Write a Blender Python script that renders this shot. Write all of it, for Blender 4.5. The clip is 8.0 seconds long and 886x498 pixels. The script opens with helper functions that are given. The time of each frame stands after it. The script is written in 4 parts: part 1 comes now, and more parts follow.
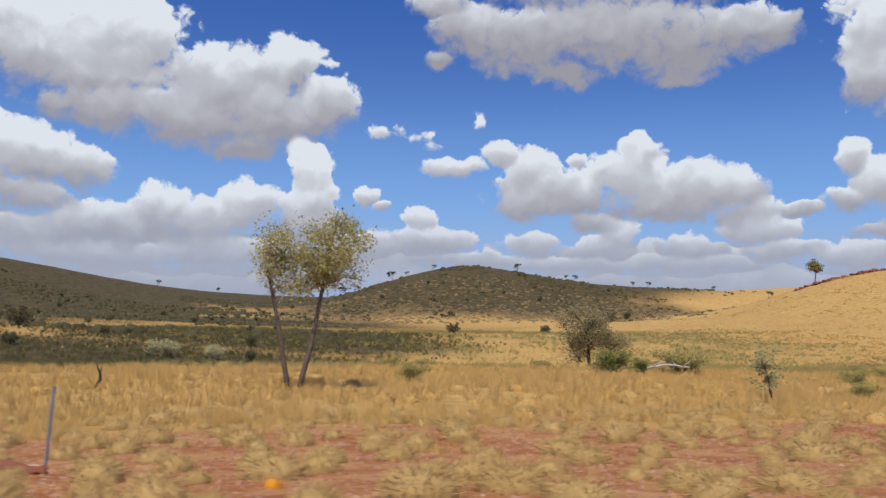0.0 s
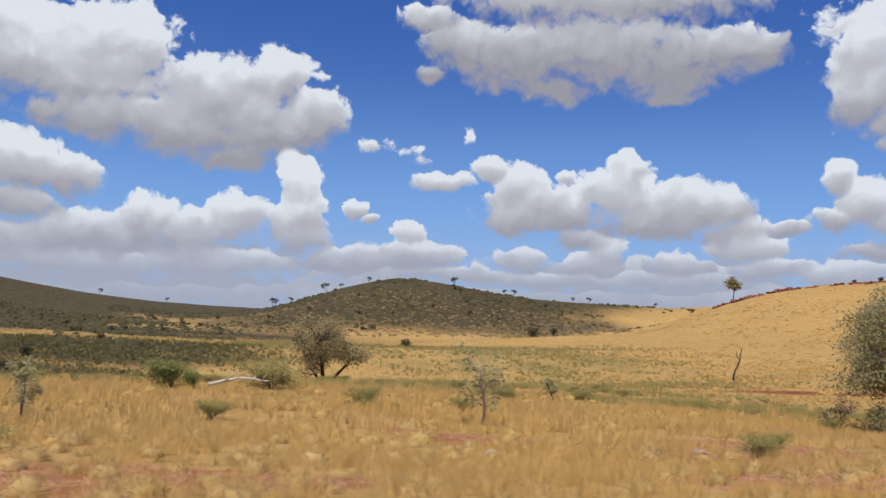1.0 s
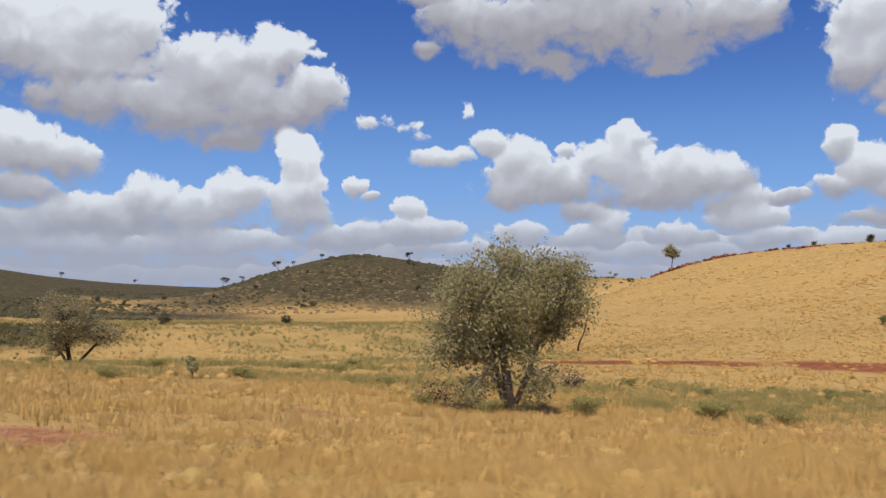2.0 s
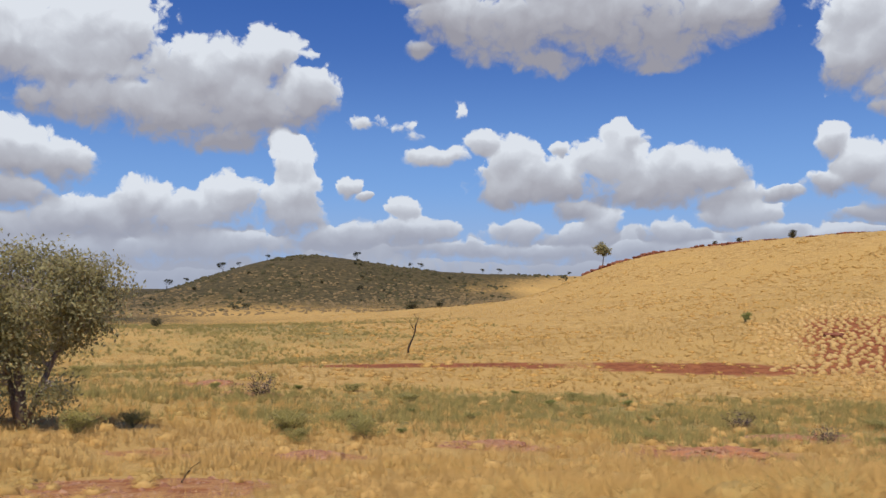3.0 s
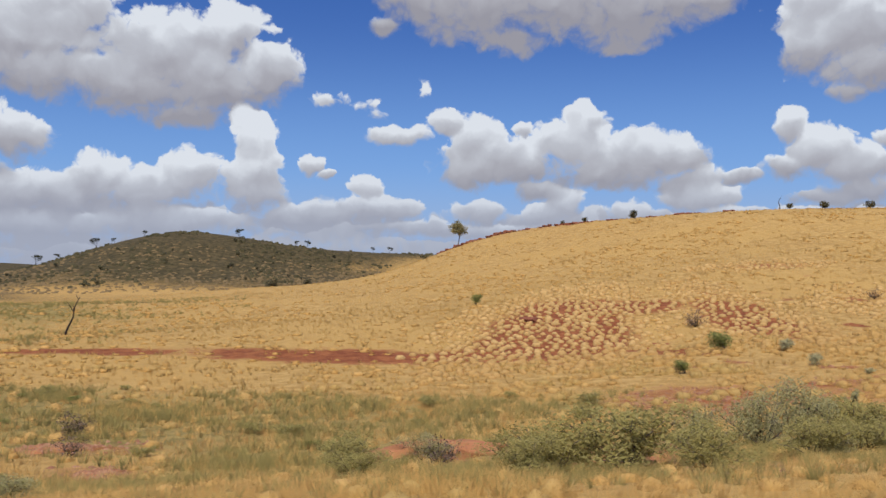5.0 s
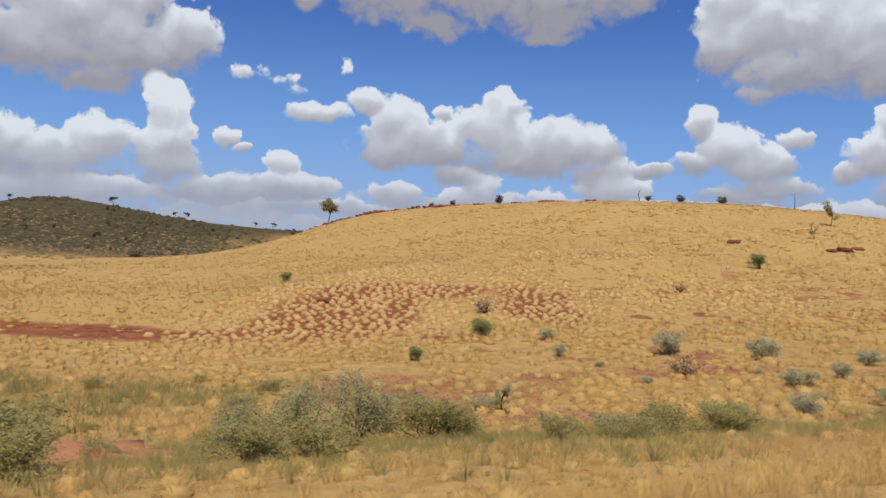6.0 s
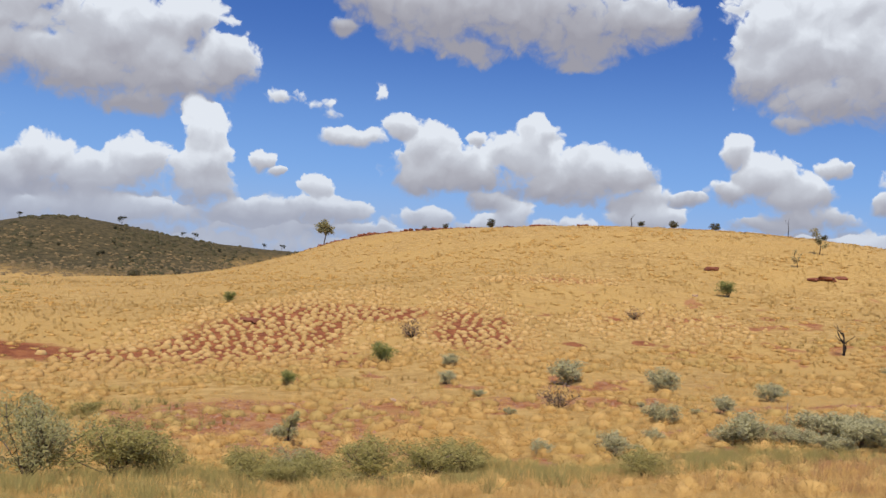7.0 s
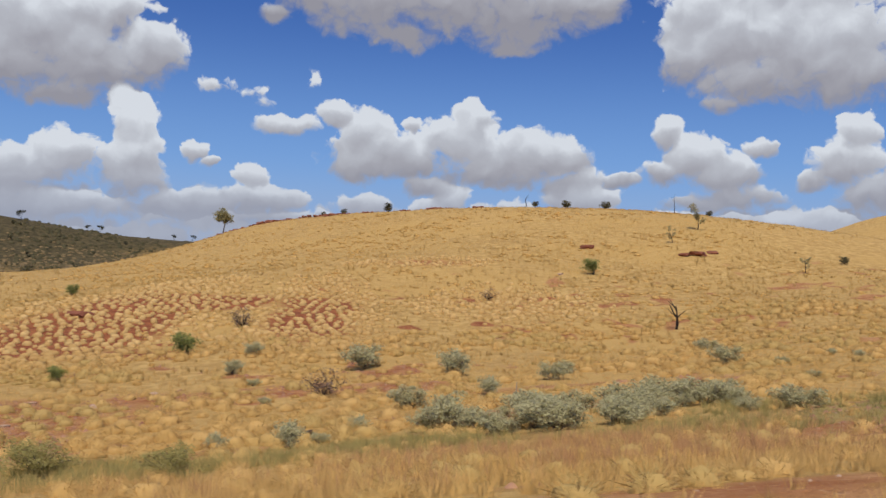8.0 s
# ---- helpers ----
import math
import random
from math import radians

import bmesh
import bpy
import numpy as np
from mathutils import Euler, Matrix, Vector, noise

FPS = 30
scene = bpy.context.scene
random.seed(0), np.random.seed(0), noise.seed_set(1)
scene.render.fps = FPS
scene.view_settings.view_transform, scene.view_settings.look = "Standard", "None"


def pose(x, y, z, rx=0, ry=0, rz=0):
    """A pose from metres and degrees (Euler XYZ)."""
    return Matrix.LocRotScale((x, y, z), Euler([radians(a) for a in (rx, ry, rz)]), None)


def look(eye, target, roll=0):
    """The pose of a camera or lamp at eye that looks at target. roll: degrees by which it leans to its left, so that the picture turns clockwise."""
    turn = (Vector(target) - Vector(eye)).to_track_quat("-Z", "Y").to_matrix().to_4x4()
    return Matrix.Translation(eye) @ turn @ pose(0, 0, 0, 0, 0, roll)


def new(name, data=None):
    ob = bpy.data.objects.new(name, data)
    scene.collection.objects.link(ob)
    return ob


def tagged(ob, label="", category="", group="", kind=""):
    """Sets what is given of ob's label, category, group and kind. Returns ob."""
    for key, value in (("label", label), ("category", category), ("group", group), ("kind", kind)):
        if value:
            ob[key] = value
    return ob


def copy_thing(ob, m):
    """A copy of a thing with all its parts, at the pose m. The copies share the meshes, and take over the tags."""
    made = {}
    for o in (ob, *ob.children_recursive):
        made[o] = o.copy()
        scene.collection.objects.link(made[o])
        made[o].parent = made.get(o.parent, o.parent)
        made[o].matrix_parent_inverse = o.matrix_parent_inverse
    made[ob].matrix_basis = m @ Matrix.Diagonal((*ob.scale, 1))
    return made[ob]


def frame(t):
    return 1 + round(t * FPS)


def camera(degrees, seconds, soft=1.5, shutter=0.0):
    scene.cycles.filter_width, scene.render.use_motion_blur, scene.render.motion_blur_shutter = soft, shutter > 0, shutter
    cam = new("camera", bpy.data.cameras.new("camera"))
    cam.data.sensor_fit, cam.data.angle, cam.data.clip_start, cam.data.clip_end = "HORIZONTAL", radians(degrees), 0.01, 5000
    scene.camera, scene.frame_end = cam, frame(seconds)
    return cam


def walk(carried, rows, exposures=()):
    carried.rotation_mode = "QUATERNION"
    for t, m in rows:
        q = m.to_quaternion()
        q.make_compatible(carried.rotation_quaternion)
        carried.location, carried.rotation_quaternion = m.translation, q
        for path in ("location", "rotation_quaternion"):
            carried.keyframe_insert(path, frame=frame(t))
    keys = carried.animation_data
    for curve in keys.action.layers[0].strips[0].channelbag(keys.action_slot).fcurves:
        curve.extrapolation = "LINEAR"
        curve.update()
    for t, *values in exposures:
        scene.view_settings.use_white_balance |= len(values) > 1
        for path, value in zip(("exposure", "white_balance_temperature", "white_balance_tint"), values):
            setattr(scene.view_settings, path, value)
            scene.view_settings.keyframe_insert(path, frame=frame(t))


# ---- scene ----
cam = camera(54.06, 8.0, soft=1.5, shutter=0.06)

# seconds, x, y, z, tilt, lean, turn: a car's side window, 1.65 m above the road
PATH = [
    (0.0, 0.00, 0.00, 1.68, 93.20, -0.63, -10.43),
    (0.5, 15.09, -0.01, 1.38, 93.00, -1.00, -10.46),
    (1.0, 30.68, -0.16, 1.69, 94.16, -1.49, -11.27),
    (1.5, 44.57, 0.07, 1.66, 93.44, -1.22, -10.55),
    (1.7, 50.20, 0.05, 1.66, 92.62, -0.73, -10.72),
    (3.0, 86.05, -0.20, 1.67, 92.53, 0.36, -11.44),
    (3.5, 97.61, 0.71, 1.66, 92.62, 0.44, -11.27),
    (4.0, 110.23, 0.98, 1.56, 90.10, 1.94, -11.22),
    (4.2, 114.73, 0.96, 1.62, 90.01, 0.90, -12.06),
    (5.3, 135.71, 0.33, 1.55, 91.39, -0.23, -15.22),
    (5.5, 139.44, 0.47, 1.43, 91.16, -0.56, -16.98),
    (6.0, 148.24, 1.05, 1.50, 90.08, -2.54, -19.58),
    (6.5, 155.18, 1.44, 1.64, 90.00, -2.75, -20.64),
    (7.0, 162.53, 1.22, 1.66, 91.65, -3.48, -17.50),
    (7.5, 168.93, 0.73, 1.83, 93.43, -5.37, -19.52),
    (8.0, 176.00, -0.00, 1.90, 90.90, -1.80, -21.51),
]
walk(cam, [(t, pose(x, y, z, rx, ry, rz)) for t, x, y, z, rx, ry, rz in PATH], [(0.0, -0.02), (6.0, -0.06), (7.0, 0.04), (8.0, -0.16)])

# ---- light ----
SUN_EL, SUN_AZ = radians(64), radians(205)   # azimuth clockwise from +y
sun_data = bpy.data.lights.new("sun", "SUN")
sun_data.energy, sun_data.angle, sun_data.color = 3.6, radians(0.53), (1.0, 0.95, 0.87)
sun = new("sun", sun_data)
sun_dir = Vector((math.sin(SUN_AZ) * math.cos(SUN_EL), math.cos(SUN_AZ) * math.cos(SUN_EL), math.sin(SUN_EL)))
sun.matrix_world = look(sun_dir * 500, (0, 0, 0))

world = bpy.data.worlds.new("sky")
scene.world = world
world.use_nodes = True
wt = world.node_tree
wt.nodes.clear()


class Nodes:
    """Short-hand to add and link nodes in one tree."""

    def __init__(self, tree):
        self.tree = tree

    def add(self, kind, inputs=None):
        n = self.tree.nodes.new(kind)
        self.plug(n, inputs or {})
        return n

    def plug(self, n, inputs):
        for k, v in inputs.items():
            if isinstance(v, bpy.types.NodeSocket):
                self.tree.links.new(v, n.inputs[k])
            else:
                n.inputs[k].default_value = v

    def math(self, op, a, b=0.0, c=0.0, clamp=False):
        ins = {0: a, 1: b}
        if op in ("MULTIPLY_ADD", "SMOOTH_MAX", "SMOOTH_MIN"):
            ins[2] = c
        n = self.tree.nodes.new("ShaderNodeMath")
        n.operation, n.use_clamp = op, clamp
        self.plug(n, ins)
        return n.outputs[0]

    def vec(self, op, a, b=(0, 0, 0), c=(0, 0, 0)):
        n = self.add("ShaderNodeVectorMath")
        n.operation = op
        self.plug(n, {0: a, 1: b, 2: c})
        return n.outputs[1] if op in ("DOT_PRODUCT", "LENGTH") else n.outputs[0]

    def step(self, x, lo, hi, a=0.0, b=1.0):
        n = self.add("ShaderNodeMapRange", {0: x, 1: lo, 2: hi, 3: a, 4: b})
        n.interpolation_type = "SMOOTHSTEP"
        return n.outputs[0]

    def mix(self, f, a, b):
        n = self.tree.nodes.new("ShaderNodeMix")
        n.data_type = "RGBA"
        self.plug(n, {0: f, 6: a, 7: b})
        return n.outputs[2]

    def noise(self, p, scale, detail=4.0, rough=0.55):
        return self.add("ShaderNodeTexNoise", {"Vector": p, "Scale": scale, "Detail": detail, "Roughness": rough})


W = Nodes(wt)
sky = W.add("ShaderNodeTexSky")
sky.sky_type, sky.sun_disc, sky.sun_elevation, sky.sun_rotation = "NISHITA", False, SUN_EL, SUN_AZ
sky.air_density, sky.dust_density, sky.ozone_density, sky.altitude = 1.0, 0.6, 3.0, 300
way = W.add("ShaderNodeTexCoord").outputs["Generated"]
wx = W.add("ShaderNodeSeparateXYZ", {0: way})
DEG = 180 / math.pi
az = W.math("MULTIPLY", W.math("ARCTAN2", wx.outputs[0], wx.outputs[1]), DEG)
el = W.math("MULTIPLY", W.math("ARCSINE", wx.outputs[2]), DEG)
flat = W.add("ShaderNodeCombineXYZ", {0: az, 1: el, 2: 0.0}).outputs[0]
warp = W.noise(flat, 0.40, 6.0, 0.52).outputs["Color"]
bent = W.vec("MULTIPLY_ADD", W.vec("SUBTRACT", warp, (0.5, 0.5, 0.5)), (2.2, 1.7, 0), flat)
sky_sum = {"F": None, "L": 0.0, "W": 0.001}


def puffs(base, top, bias, *rows, weight=1.0, peak=1.0):
    """A heap of cumulus from base to top, of puffs (azimuth, elevation, half width, half height in degrees); bias: how much of the lit side shows."""
    rise = W.math("MULTIPLY_ADD", el, 1.0 / (top - base), bias - 0.5 - base / (top - base), clamp=False)
    for a, e, w, h in rows:
        w, h = w * 1.09, h * 1.12
        here = bent if sky_sum["F"] is None else W.vec("MULTIPLY_ADD", sky_sum["F"], (1e-7, 1e-7, 0), bent)   # one after the other
        q = W.vec("MULTIPLY_ADD", here, (1 / w, 1 / h, 0), (-a / w, -e / h, 0))
        g = W.math("SUBTRACT", peak, W.vec("DOT_PRODUCT", q, q))
        sky_sum["F"] = g if sky_sum["F"] is None else W.math("SMOOTH_MAX", sky_sum["F"], g, 0.22)
        k = W.math("MAXIMUM", W.math("MULTIPLY", g, weight) if weight != 1.0 else g, 0.0)
        k = W.math("POWER", k, 2.5)
        y = W.math("MULTIPLY_ADD", W.add("ShaderNodeSeparateXYZ", {0: q}).outputs[1], 0.85, rise)
        sky_sum["L"] = W.math("MULTIPLY_ADD", k, y, sky_sum["L"])
        sky_sum["W"] = W.math("ADD", sky_sum["W"], k)


# high west
puffs(9.5, 17.5, 0.02, (-9.9, 16.1, 4.3, 2.8), (-15.3, 14.9, 4.6, 3.2), (-12.4, 13.5, 6.5, 2.2), (-16.6, 16.4, 3.5, 2.2), (-11.0, 11.4, 5.3, 1.4), (-3.2, 13.4, 5.0, 2.8), (0.0, 14.7, 2.5, 2.1), (2.5, 12.3, 2.6, 2.1), (-1.0, 11.2, 4.2, 2.3), (-5.6, 11.0, 5.3, 2.1), (-2.4, 9.5, 3.0, 1.0))
# low west
puffs(5.5, 10.5, 0.1, (-15.1, 8.4, 3.2, 2.1), (-12.4, 7.9, 2.4, 1.8), (-16.4, 8.9, 2.3, 1.8), (-15.3, 5.7, 3.0, 1.4), (-18.6, 7.1, 3.0, 2.2))
# mid west
puffs(2.5, 8.5, 0.05, (-7.5, 5.4, 2.8, 1.7), (-2.3, 5.9, 2.2, 1.8), (1.8, 8.3, 1.7, 1.6), (0.9, 9.4, 0.9, 1.1), (2.0, 6.6, 1.8, 1.6), (5.2, 6.6, 0.9, 0.7), (6.2, 5.9, 0.8, 0.4), (-5.4, 3.9, 2.6, 1.4), (2.1, 4.5, 2.2, 1.3), (-10.2, 4.1, 1.9, 1.6), (-13.0, 4.0, 2.4, 1.4), (-15.5, 3.6, 2.2, 1.3), (-5.0, 4.8, 5.0, 1.5), (1.5, 5.5, 2.6, 1.6), (-11.5, 4.6, 3.5, 1.5))
# horizon bank
puffs(1.5, 6, 0.0, (-12.0, 2.4, 6.3, 1.2), (-3.6, 2.6, 6.0, 1.2), (4.3, 3.3, 3.5, 1.0), (9.5, 3.7, 3.2, 1.1), (8.9, 5.0, 1.3, 0.9), (11.0, 3.8, 1.9, 1.0), (16.2, 3.6, 2.2, 0.9), (22.0, 4.3, 1.6, 1.2), (20.6, 3.3, 2.6, 0.9), (26.4, 3.3, 2.1, 1.0), (30.5, 4.5, 2.8, 1.2), (32.3, 3.1, 3.0, 0.9), (18.4, 2.2, 5.6, 0.7), (25.6, 2.2, 5.6, 0.7), (12.9, 2.4, 4.5, 0.7), (36.0, 2.5, 3.7, 1.0))
# far bank
puffs(0.5, 5.0, 0.0, (-10, 3.4, 13, 2.2), (6, 2.8, 8, 1.6), (24, 2.6, 13, 1.3), (44, 2.6, 12, 1.7), (-8, 1.0, 24, 1.5), (28, 1.0, 26, 1.4), weight=0.12)
# wisps
puffs(8, 15, 0.35, (12.6, 11.3, 1.0, 1.4), (6.8, 10.9, 2.4, 0.8), (8.8, 10.4, 1.6, 0.9), (2.8, 14.9, 0.9, 0.8), (9.8, 9.8, 1.5, 0.7), peak=0.50)
# mid east
puffs(4.6, 10.8, 0.1, (10.9, 8.5, 2.1, 0.8), (14.1, 9.4, 1.5, 1.0), (16.2, 8.4, 2.2, 1.3), (19.1, 8.9, 0.8, 0.7), (18.4, 6.5, 3.3, 1.6), (15.8, 6.2, 2.0, 1.3), (23.3, 9.5, 1.6, 1.3), (22.4, 8.0, 3.0, 1.7), (27.0, 7.6, 2.5, 1.6), (29.0, 7.0, 2.2, 1.6), (24.9, 6.0, 4.9, 1.4), (29.7, 5.5, 2.6, 1.1), (32.9, 5.6, 1.6, 0.5), (20.2, 4.9, 2.2, 0.8), (17.5, 7.2, 4.6, 1.5), (25.5, 6.8, 6.0, 1.5))
# high mid
puffs(14.0, 21, -0.28, (12.0, 17.1, 3.1, 2.1), (9.9, 15.3, 1.0, 0.7), (16.1, 16.4, 5.1, 2.5), (21.3, 16.9, 7.8, 2.8), (25.6, 15.3, 4.1, 1.9), (29.1, 16.5, 4.3, 1.9), (31.6, 16.5, 1.6, 1.3), (18.4, 14.6, 2.9, 1.1), (25.8, 14.0, 2.2, 0.7), (10.1, 19.0, 2.4, 1.0), (22.0, 21.3, 12.8, 3.7))
# high east
puffs(10.0, 19, 0.1, (39.7, 14.6, 5.0, 3.0), (44.3, 13.7, 5.8, 3.4), (37.0, 13.1, 2.0, 1.6), (40.8, 11.6, 4.2, 1.6), (46.2, 11.6, 4.2, 1.9), (39.0, 10.3, 1.4, 0.8), (42.9, 17.4, 8.6, 2.6), (37.3, 16.1, 2.3, 1.5))
# low east
puffs(4.0, 10, 0.08, (35.8, 8.7, 1.2, 1.3), (37.5, 7.1, 2.2, 1.6), (35.8, 6.0, 1.7, 1.0), (39.3, 6.0, 2.6, 1.6), (41.4, 7.7, 1.2, 0.7), (40.0, 4.6, 3.2, 0.9), (37.6, 4.0, 2.2, 0.7), (46.9, 8.6, 1.3, 1.4), (46.4, 6.7, 2.3, 1.6), (44.5, 5.7, 1.0, 0.9), (47.8, 4.8, 2.6, 1.5), (50.8, 6.2, 3.0, 2.2))



def billows(p, scale, detail, smooth):
    v = W.add("ShaderNodeTexVoronoi")
    v.feature = "SMOOTH_F1"
    W.plug(v, {"Vector": p, "Scale": scale, "Detail": detail, "Roughness": 0.55, "Smoothness": smooth})
    return v.outputs["Distance"]


lumps = billows(bent, 0.85, 3.0, 0.3)
swell = billows(bent, 0.50, 0.8, 0.6)
swell_up = billows(W.vec("ADD", bent, (-0.22, 0.60, 0)), 0.50, 0.8, 0.6)
# the rest of the sky carries fair-weather clouds of the same kind
off_az = W.math("ABSOLUTE", W.math("SUBTRACT", az, 17.0))
outside = W.math("MAXIMUM", W.step(off_az, 38.0, 48.0), W.step(el, 22.0, 30.0))
others = W.math("MULTIPLY_ADD", W.noise(flat, 0.07, 4.0, 0.5).outputs[0], 5.0, -2.9)
others = W.math("SUBTRACT", W.math("MULTIPLY", W.math("ADD", others, 3.0), outside), 3.0)
field = W.math("MAXIMUM", sky_sum["F"], others)
body_f = W.math("ADD", field, W.math("MULTIPLY_ADD", lumps, -0.58, 0.43))
lit = W.math("DIVIDE", sky_sum["L"], sky_sum["W"])
edge = W.step(lit, -0.6, 0.4, 0.75, 0.26)
cover = W.math("DIVIDE", body_f, edge, clamp=True)
cover = W.step(cover, 0.0, 1.0)
relief = W.math("SUBTRACT", swell_up, swell)
fine = W.noise(bent, 1.6, 5.0, 0.6).outputs[0]
tone = W.math("MULTIPLY_ADD", lit, 0.80, 0.60)
tone = W.math("MULTIPLY_ADD", relief, 0.34, tone)
tone = W.math("MULTIPLY_ADD", W.math("SUBTRACT", 0.45, lumps), 0.13, tone)
tone = W.math("MULTIPLY_ADD", W.math("SUBTRACT", fine, 0.5), 0.05, tone)
thin = W.step(body_f, 0.0, 0.5, 0.22, 0.0)
tone = W.math("ADD", tone, thin)
grey_white = W.add("ShaderNodeValToRGB", {0: tone})
ramp = grey_white.color_ramp
ramp.elements[0].position, ramp.elements[0].color = 0.05, (0.335, 0.33, 0.375, 1)
ramp.elements[1].position, ramp.elements[1].color = 0.95, (0.76, 0.80, 0.86, 1)
for at, shade in ((0.32, (0.41, 0.41, 0.455, 1)), (0.66, (0.54, 0.56, 0.615, 1))):
    ramp.elements.new(at).color = shade
air = W.add("ShaderNodeHueSaturation", {"Hue": 0.522, "Saturation": 1.36, "Value": 0.105, "Color": sky.outputs[0]}).outputs[0]
hazy = W.mix(W.step(el, 0.0, 16.0, 0.8, 0.0), air, (0.165, 0.37, 0.84, 1))
hazy = W.mix(W.step(el, 0.0, 7.0, 0.75, 0.0), hazy, (0.36, 0.46, 0.66, 1))
cloud = W.mix(W.step(el, 0.5, 7.0, 0.62, 0.0), grey_white.outputs[0], (0.40, 0.46, 0.60, 1))
seen = W.mix(W.math("MULTIPLY", cover, 0.97), hazy, cloud)
back = W.add("ShaderNodeBackground", {"Color": seen, "Strength": 1.0})
W.add("ShaderNodeOutputWorld", {0: back.outputs[0]})

# ---- materials ----


def material(name, rough=0.9):
    m = bpy.data.materials.new(name)
    m.use_nodes = True
    m.node_tree.nodes.clear()
    n = Nodes(m.node_tree)
    bsdf = n.add("ShaderNodeBsdfPrincipled", {"Roughness": rough, "Specular IOR Level": 0.2})
    out = n.add("ShaderNodeOutputMaterial", {0: bsdf.outputs[0]})
    return m, n, bsdf


def paint(n, bsdf, colour):
    n.tree.links.new(colour, bsdf.inputs["Base Color"])


def varied(name, a, b, rough=0.9, source="island", scale=3.0, c=None, through_=0.0, upright=0.0, puff=0.0):
    """A matt material whose colour runs from a to b from piece to piece and in patches; through_: light let through a thin leaf; puff: how far a blade takes the shading of the rounded clump that it grows in."""
    m, n, bsdf = material(name, rough)
    g = n.add("ShaderNodeNewGeometry")
    pick = g.outputs["Random Per Island"] if source == "island" else n.add("ShaderNodeObjectInfo").outputs["Random"]
    patch = n.noise(g.outputs["Position"], scale, 3.0).outputs[0]
    f = n.math("MULTIPLY_ADD", pick, 0.6, n.math("MULTIPLY_ADD", patch, 1.2, -0.4), clamp=True)
    col = n.mix(f, (*a, 1), (*b, 1))
    if c:
        col = n.mix(n.step(n.noise(g.outputs["Position"], 0.09, 3.0).outputs[0], 0.45, 0.62), col, (*c, 1))
    paint(n, bsdf, col)
    normal = g.outputs["Normal"]
    if upright:
        bsdf.inputs["Specular IOR Level"].default_value = 0.04
        normal = n.vec("NORMALIZE", n.vec("MULTIPLY_ADD", normal, (1 - upright,) * 3, (0, 0, upright)))
        n.tree.links.new(normal, bsdf.inputs["Normal"])
    if puff:
        bsdf.inputs["Specular IOR Level"].default_value = 0.04
        away = n.add("ShaderNodeAttribute")
        away.attribute_name = "away"
        out_way = n.add("ShaderNodeVectorTransform", {0: away.outputs["Vector"]})
        out_way.vector_type, out_way.convert_from, out_way.convert_to = "NORMAL", "OBJECT", "WORLD"
        normal = n.vec("NORMALIZE", n.vec("MULTIPLY_ADD", n.vec("NORMALIZE", out_way.outputs[0]), (puff,) * 3, n.vec("MULTIPLY", normal, (1 - puff,) * 3)))
        n.tree.links.new(normal, bsdf.inputs["Normal"])
    if through_:
        under = n.vec("NORMALIZE", n.vec("MULTIPLY_ADD", g.outputs["Normal"], (1 - 0.8 * upright,) * 3, (0, 0, -0.8 * upright)))
        thin = n.add("ShaderNodeBsdfTranslucent", {"Color": col, "Normal": under})
        both = n.add("ShaderNodeMixShader", {0: through_, 1: bsdf.outputs[0], 2: thin.outputs[0]})
        out = [q for q in n.tree.nodes if q.type == "OUTPUT_MATERIAL"][0]
        n.tree.links.new(both.outputs[0], out.inputs[0])
    return m


M_GRASS = varied("dry_grass", (0.86, 0.55, 0.205), (0.66, 0.37, 0.112), c=(0.79, 0.47, 0.148), scale=1.2, through_=0.15, upright=0.75)
M_GRASS_FAR = varied("hill_grass", (0.80, 0.51, 0.175), (0.67, 0.385, 0.12), c=(0.75, 0.45, 0.14), scale=0.5, through_=0.15, upright=0.85)
M_HERB = varied("green_herb", (0.31, 0.265, 0.085), (0.54, 0.405, 0.14), scale=0.8, through_=0.25, upright=0.65)
# blade colour kept dark to hold the cloud shadow in the hollow
M_SHADED_BLADE = varied("shaded_blade", (0.10, 0.092, 0.034), (0.17, 0.142, 0.056), scale=0.2, through_=0.2, upright=0.5)
# tan spinifex darkened to match the cloud shade coloured into the far hill
M_SHADED_TAN = varied("shaded_tan_hummock", (0.17, 0.118, 0.053), (0.27, 0.185, 0.085), scale=0.3)
M_HUMMOCK = varied("spinifex", (0.74, 0.49, 0.195), (0.54, 0.325, 0.11), scale=1.3, through_=0.1, puff=0.6)
M_FLUFF = varied("spinifex_blade", (0.78, 0.495, 0.175), (0.57, 0.335, 0.10), c=(0.60, 0.40, 0.135), scale=0.7, through_=0.18, puff=0.5)
M_HILL_FLUFF = varied("hill_spinifex_blade", (0.80, 0.51, 0.18), (0.60, 0.34, 0.10), c=(0.70, 0.42, 0.13), scale=0.25, through_=0.15, puff=0.8)
M_BROWN = varied("rusty_grass", (0.42, 0.20, 0.09), (0.56, 0.32, 0.14), scale=1.0, through_=0.15, upright=0.5)
M_TUSSOCK = varied("tussock", (0.68, 0.455, 0.185), (0.48, 0.31, 0.11), scale=1.5, through_=0.15, puff=0.5)
M_LEAF = varied("gum_leaf", (0.27, 0.24, 0.095), (0.50, 0.43, 0.215), rough=0.5, through_=0.4, upright=0.25)
M_LEAF_PALE = varied("grey_green_leaf", (0.36, 0.33, 0.12), (0.56, 0.49, 0.24), rough=0.6, through_=0.4, upright=0.45)
M_LEAF_GREEN = varied("green_leaf", (0.22, 0.25, 0.06), (0.40, 0.38, 0.13), rough=0.6, through_=0.4, upright=0.45)
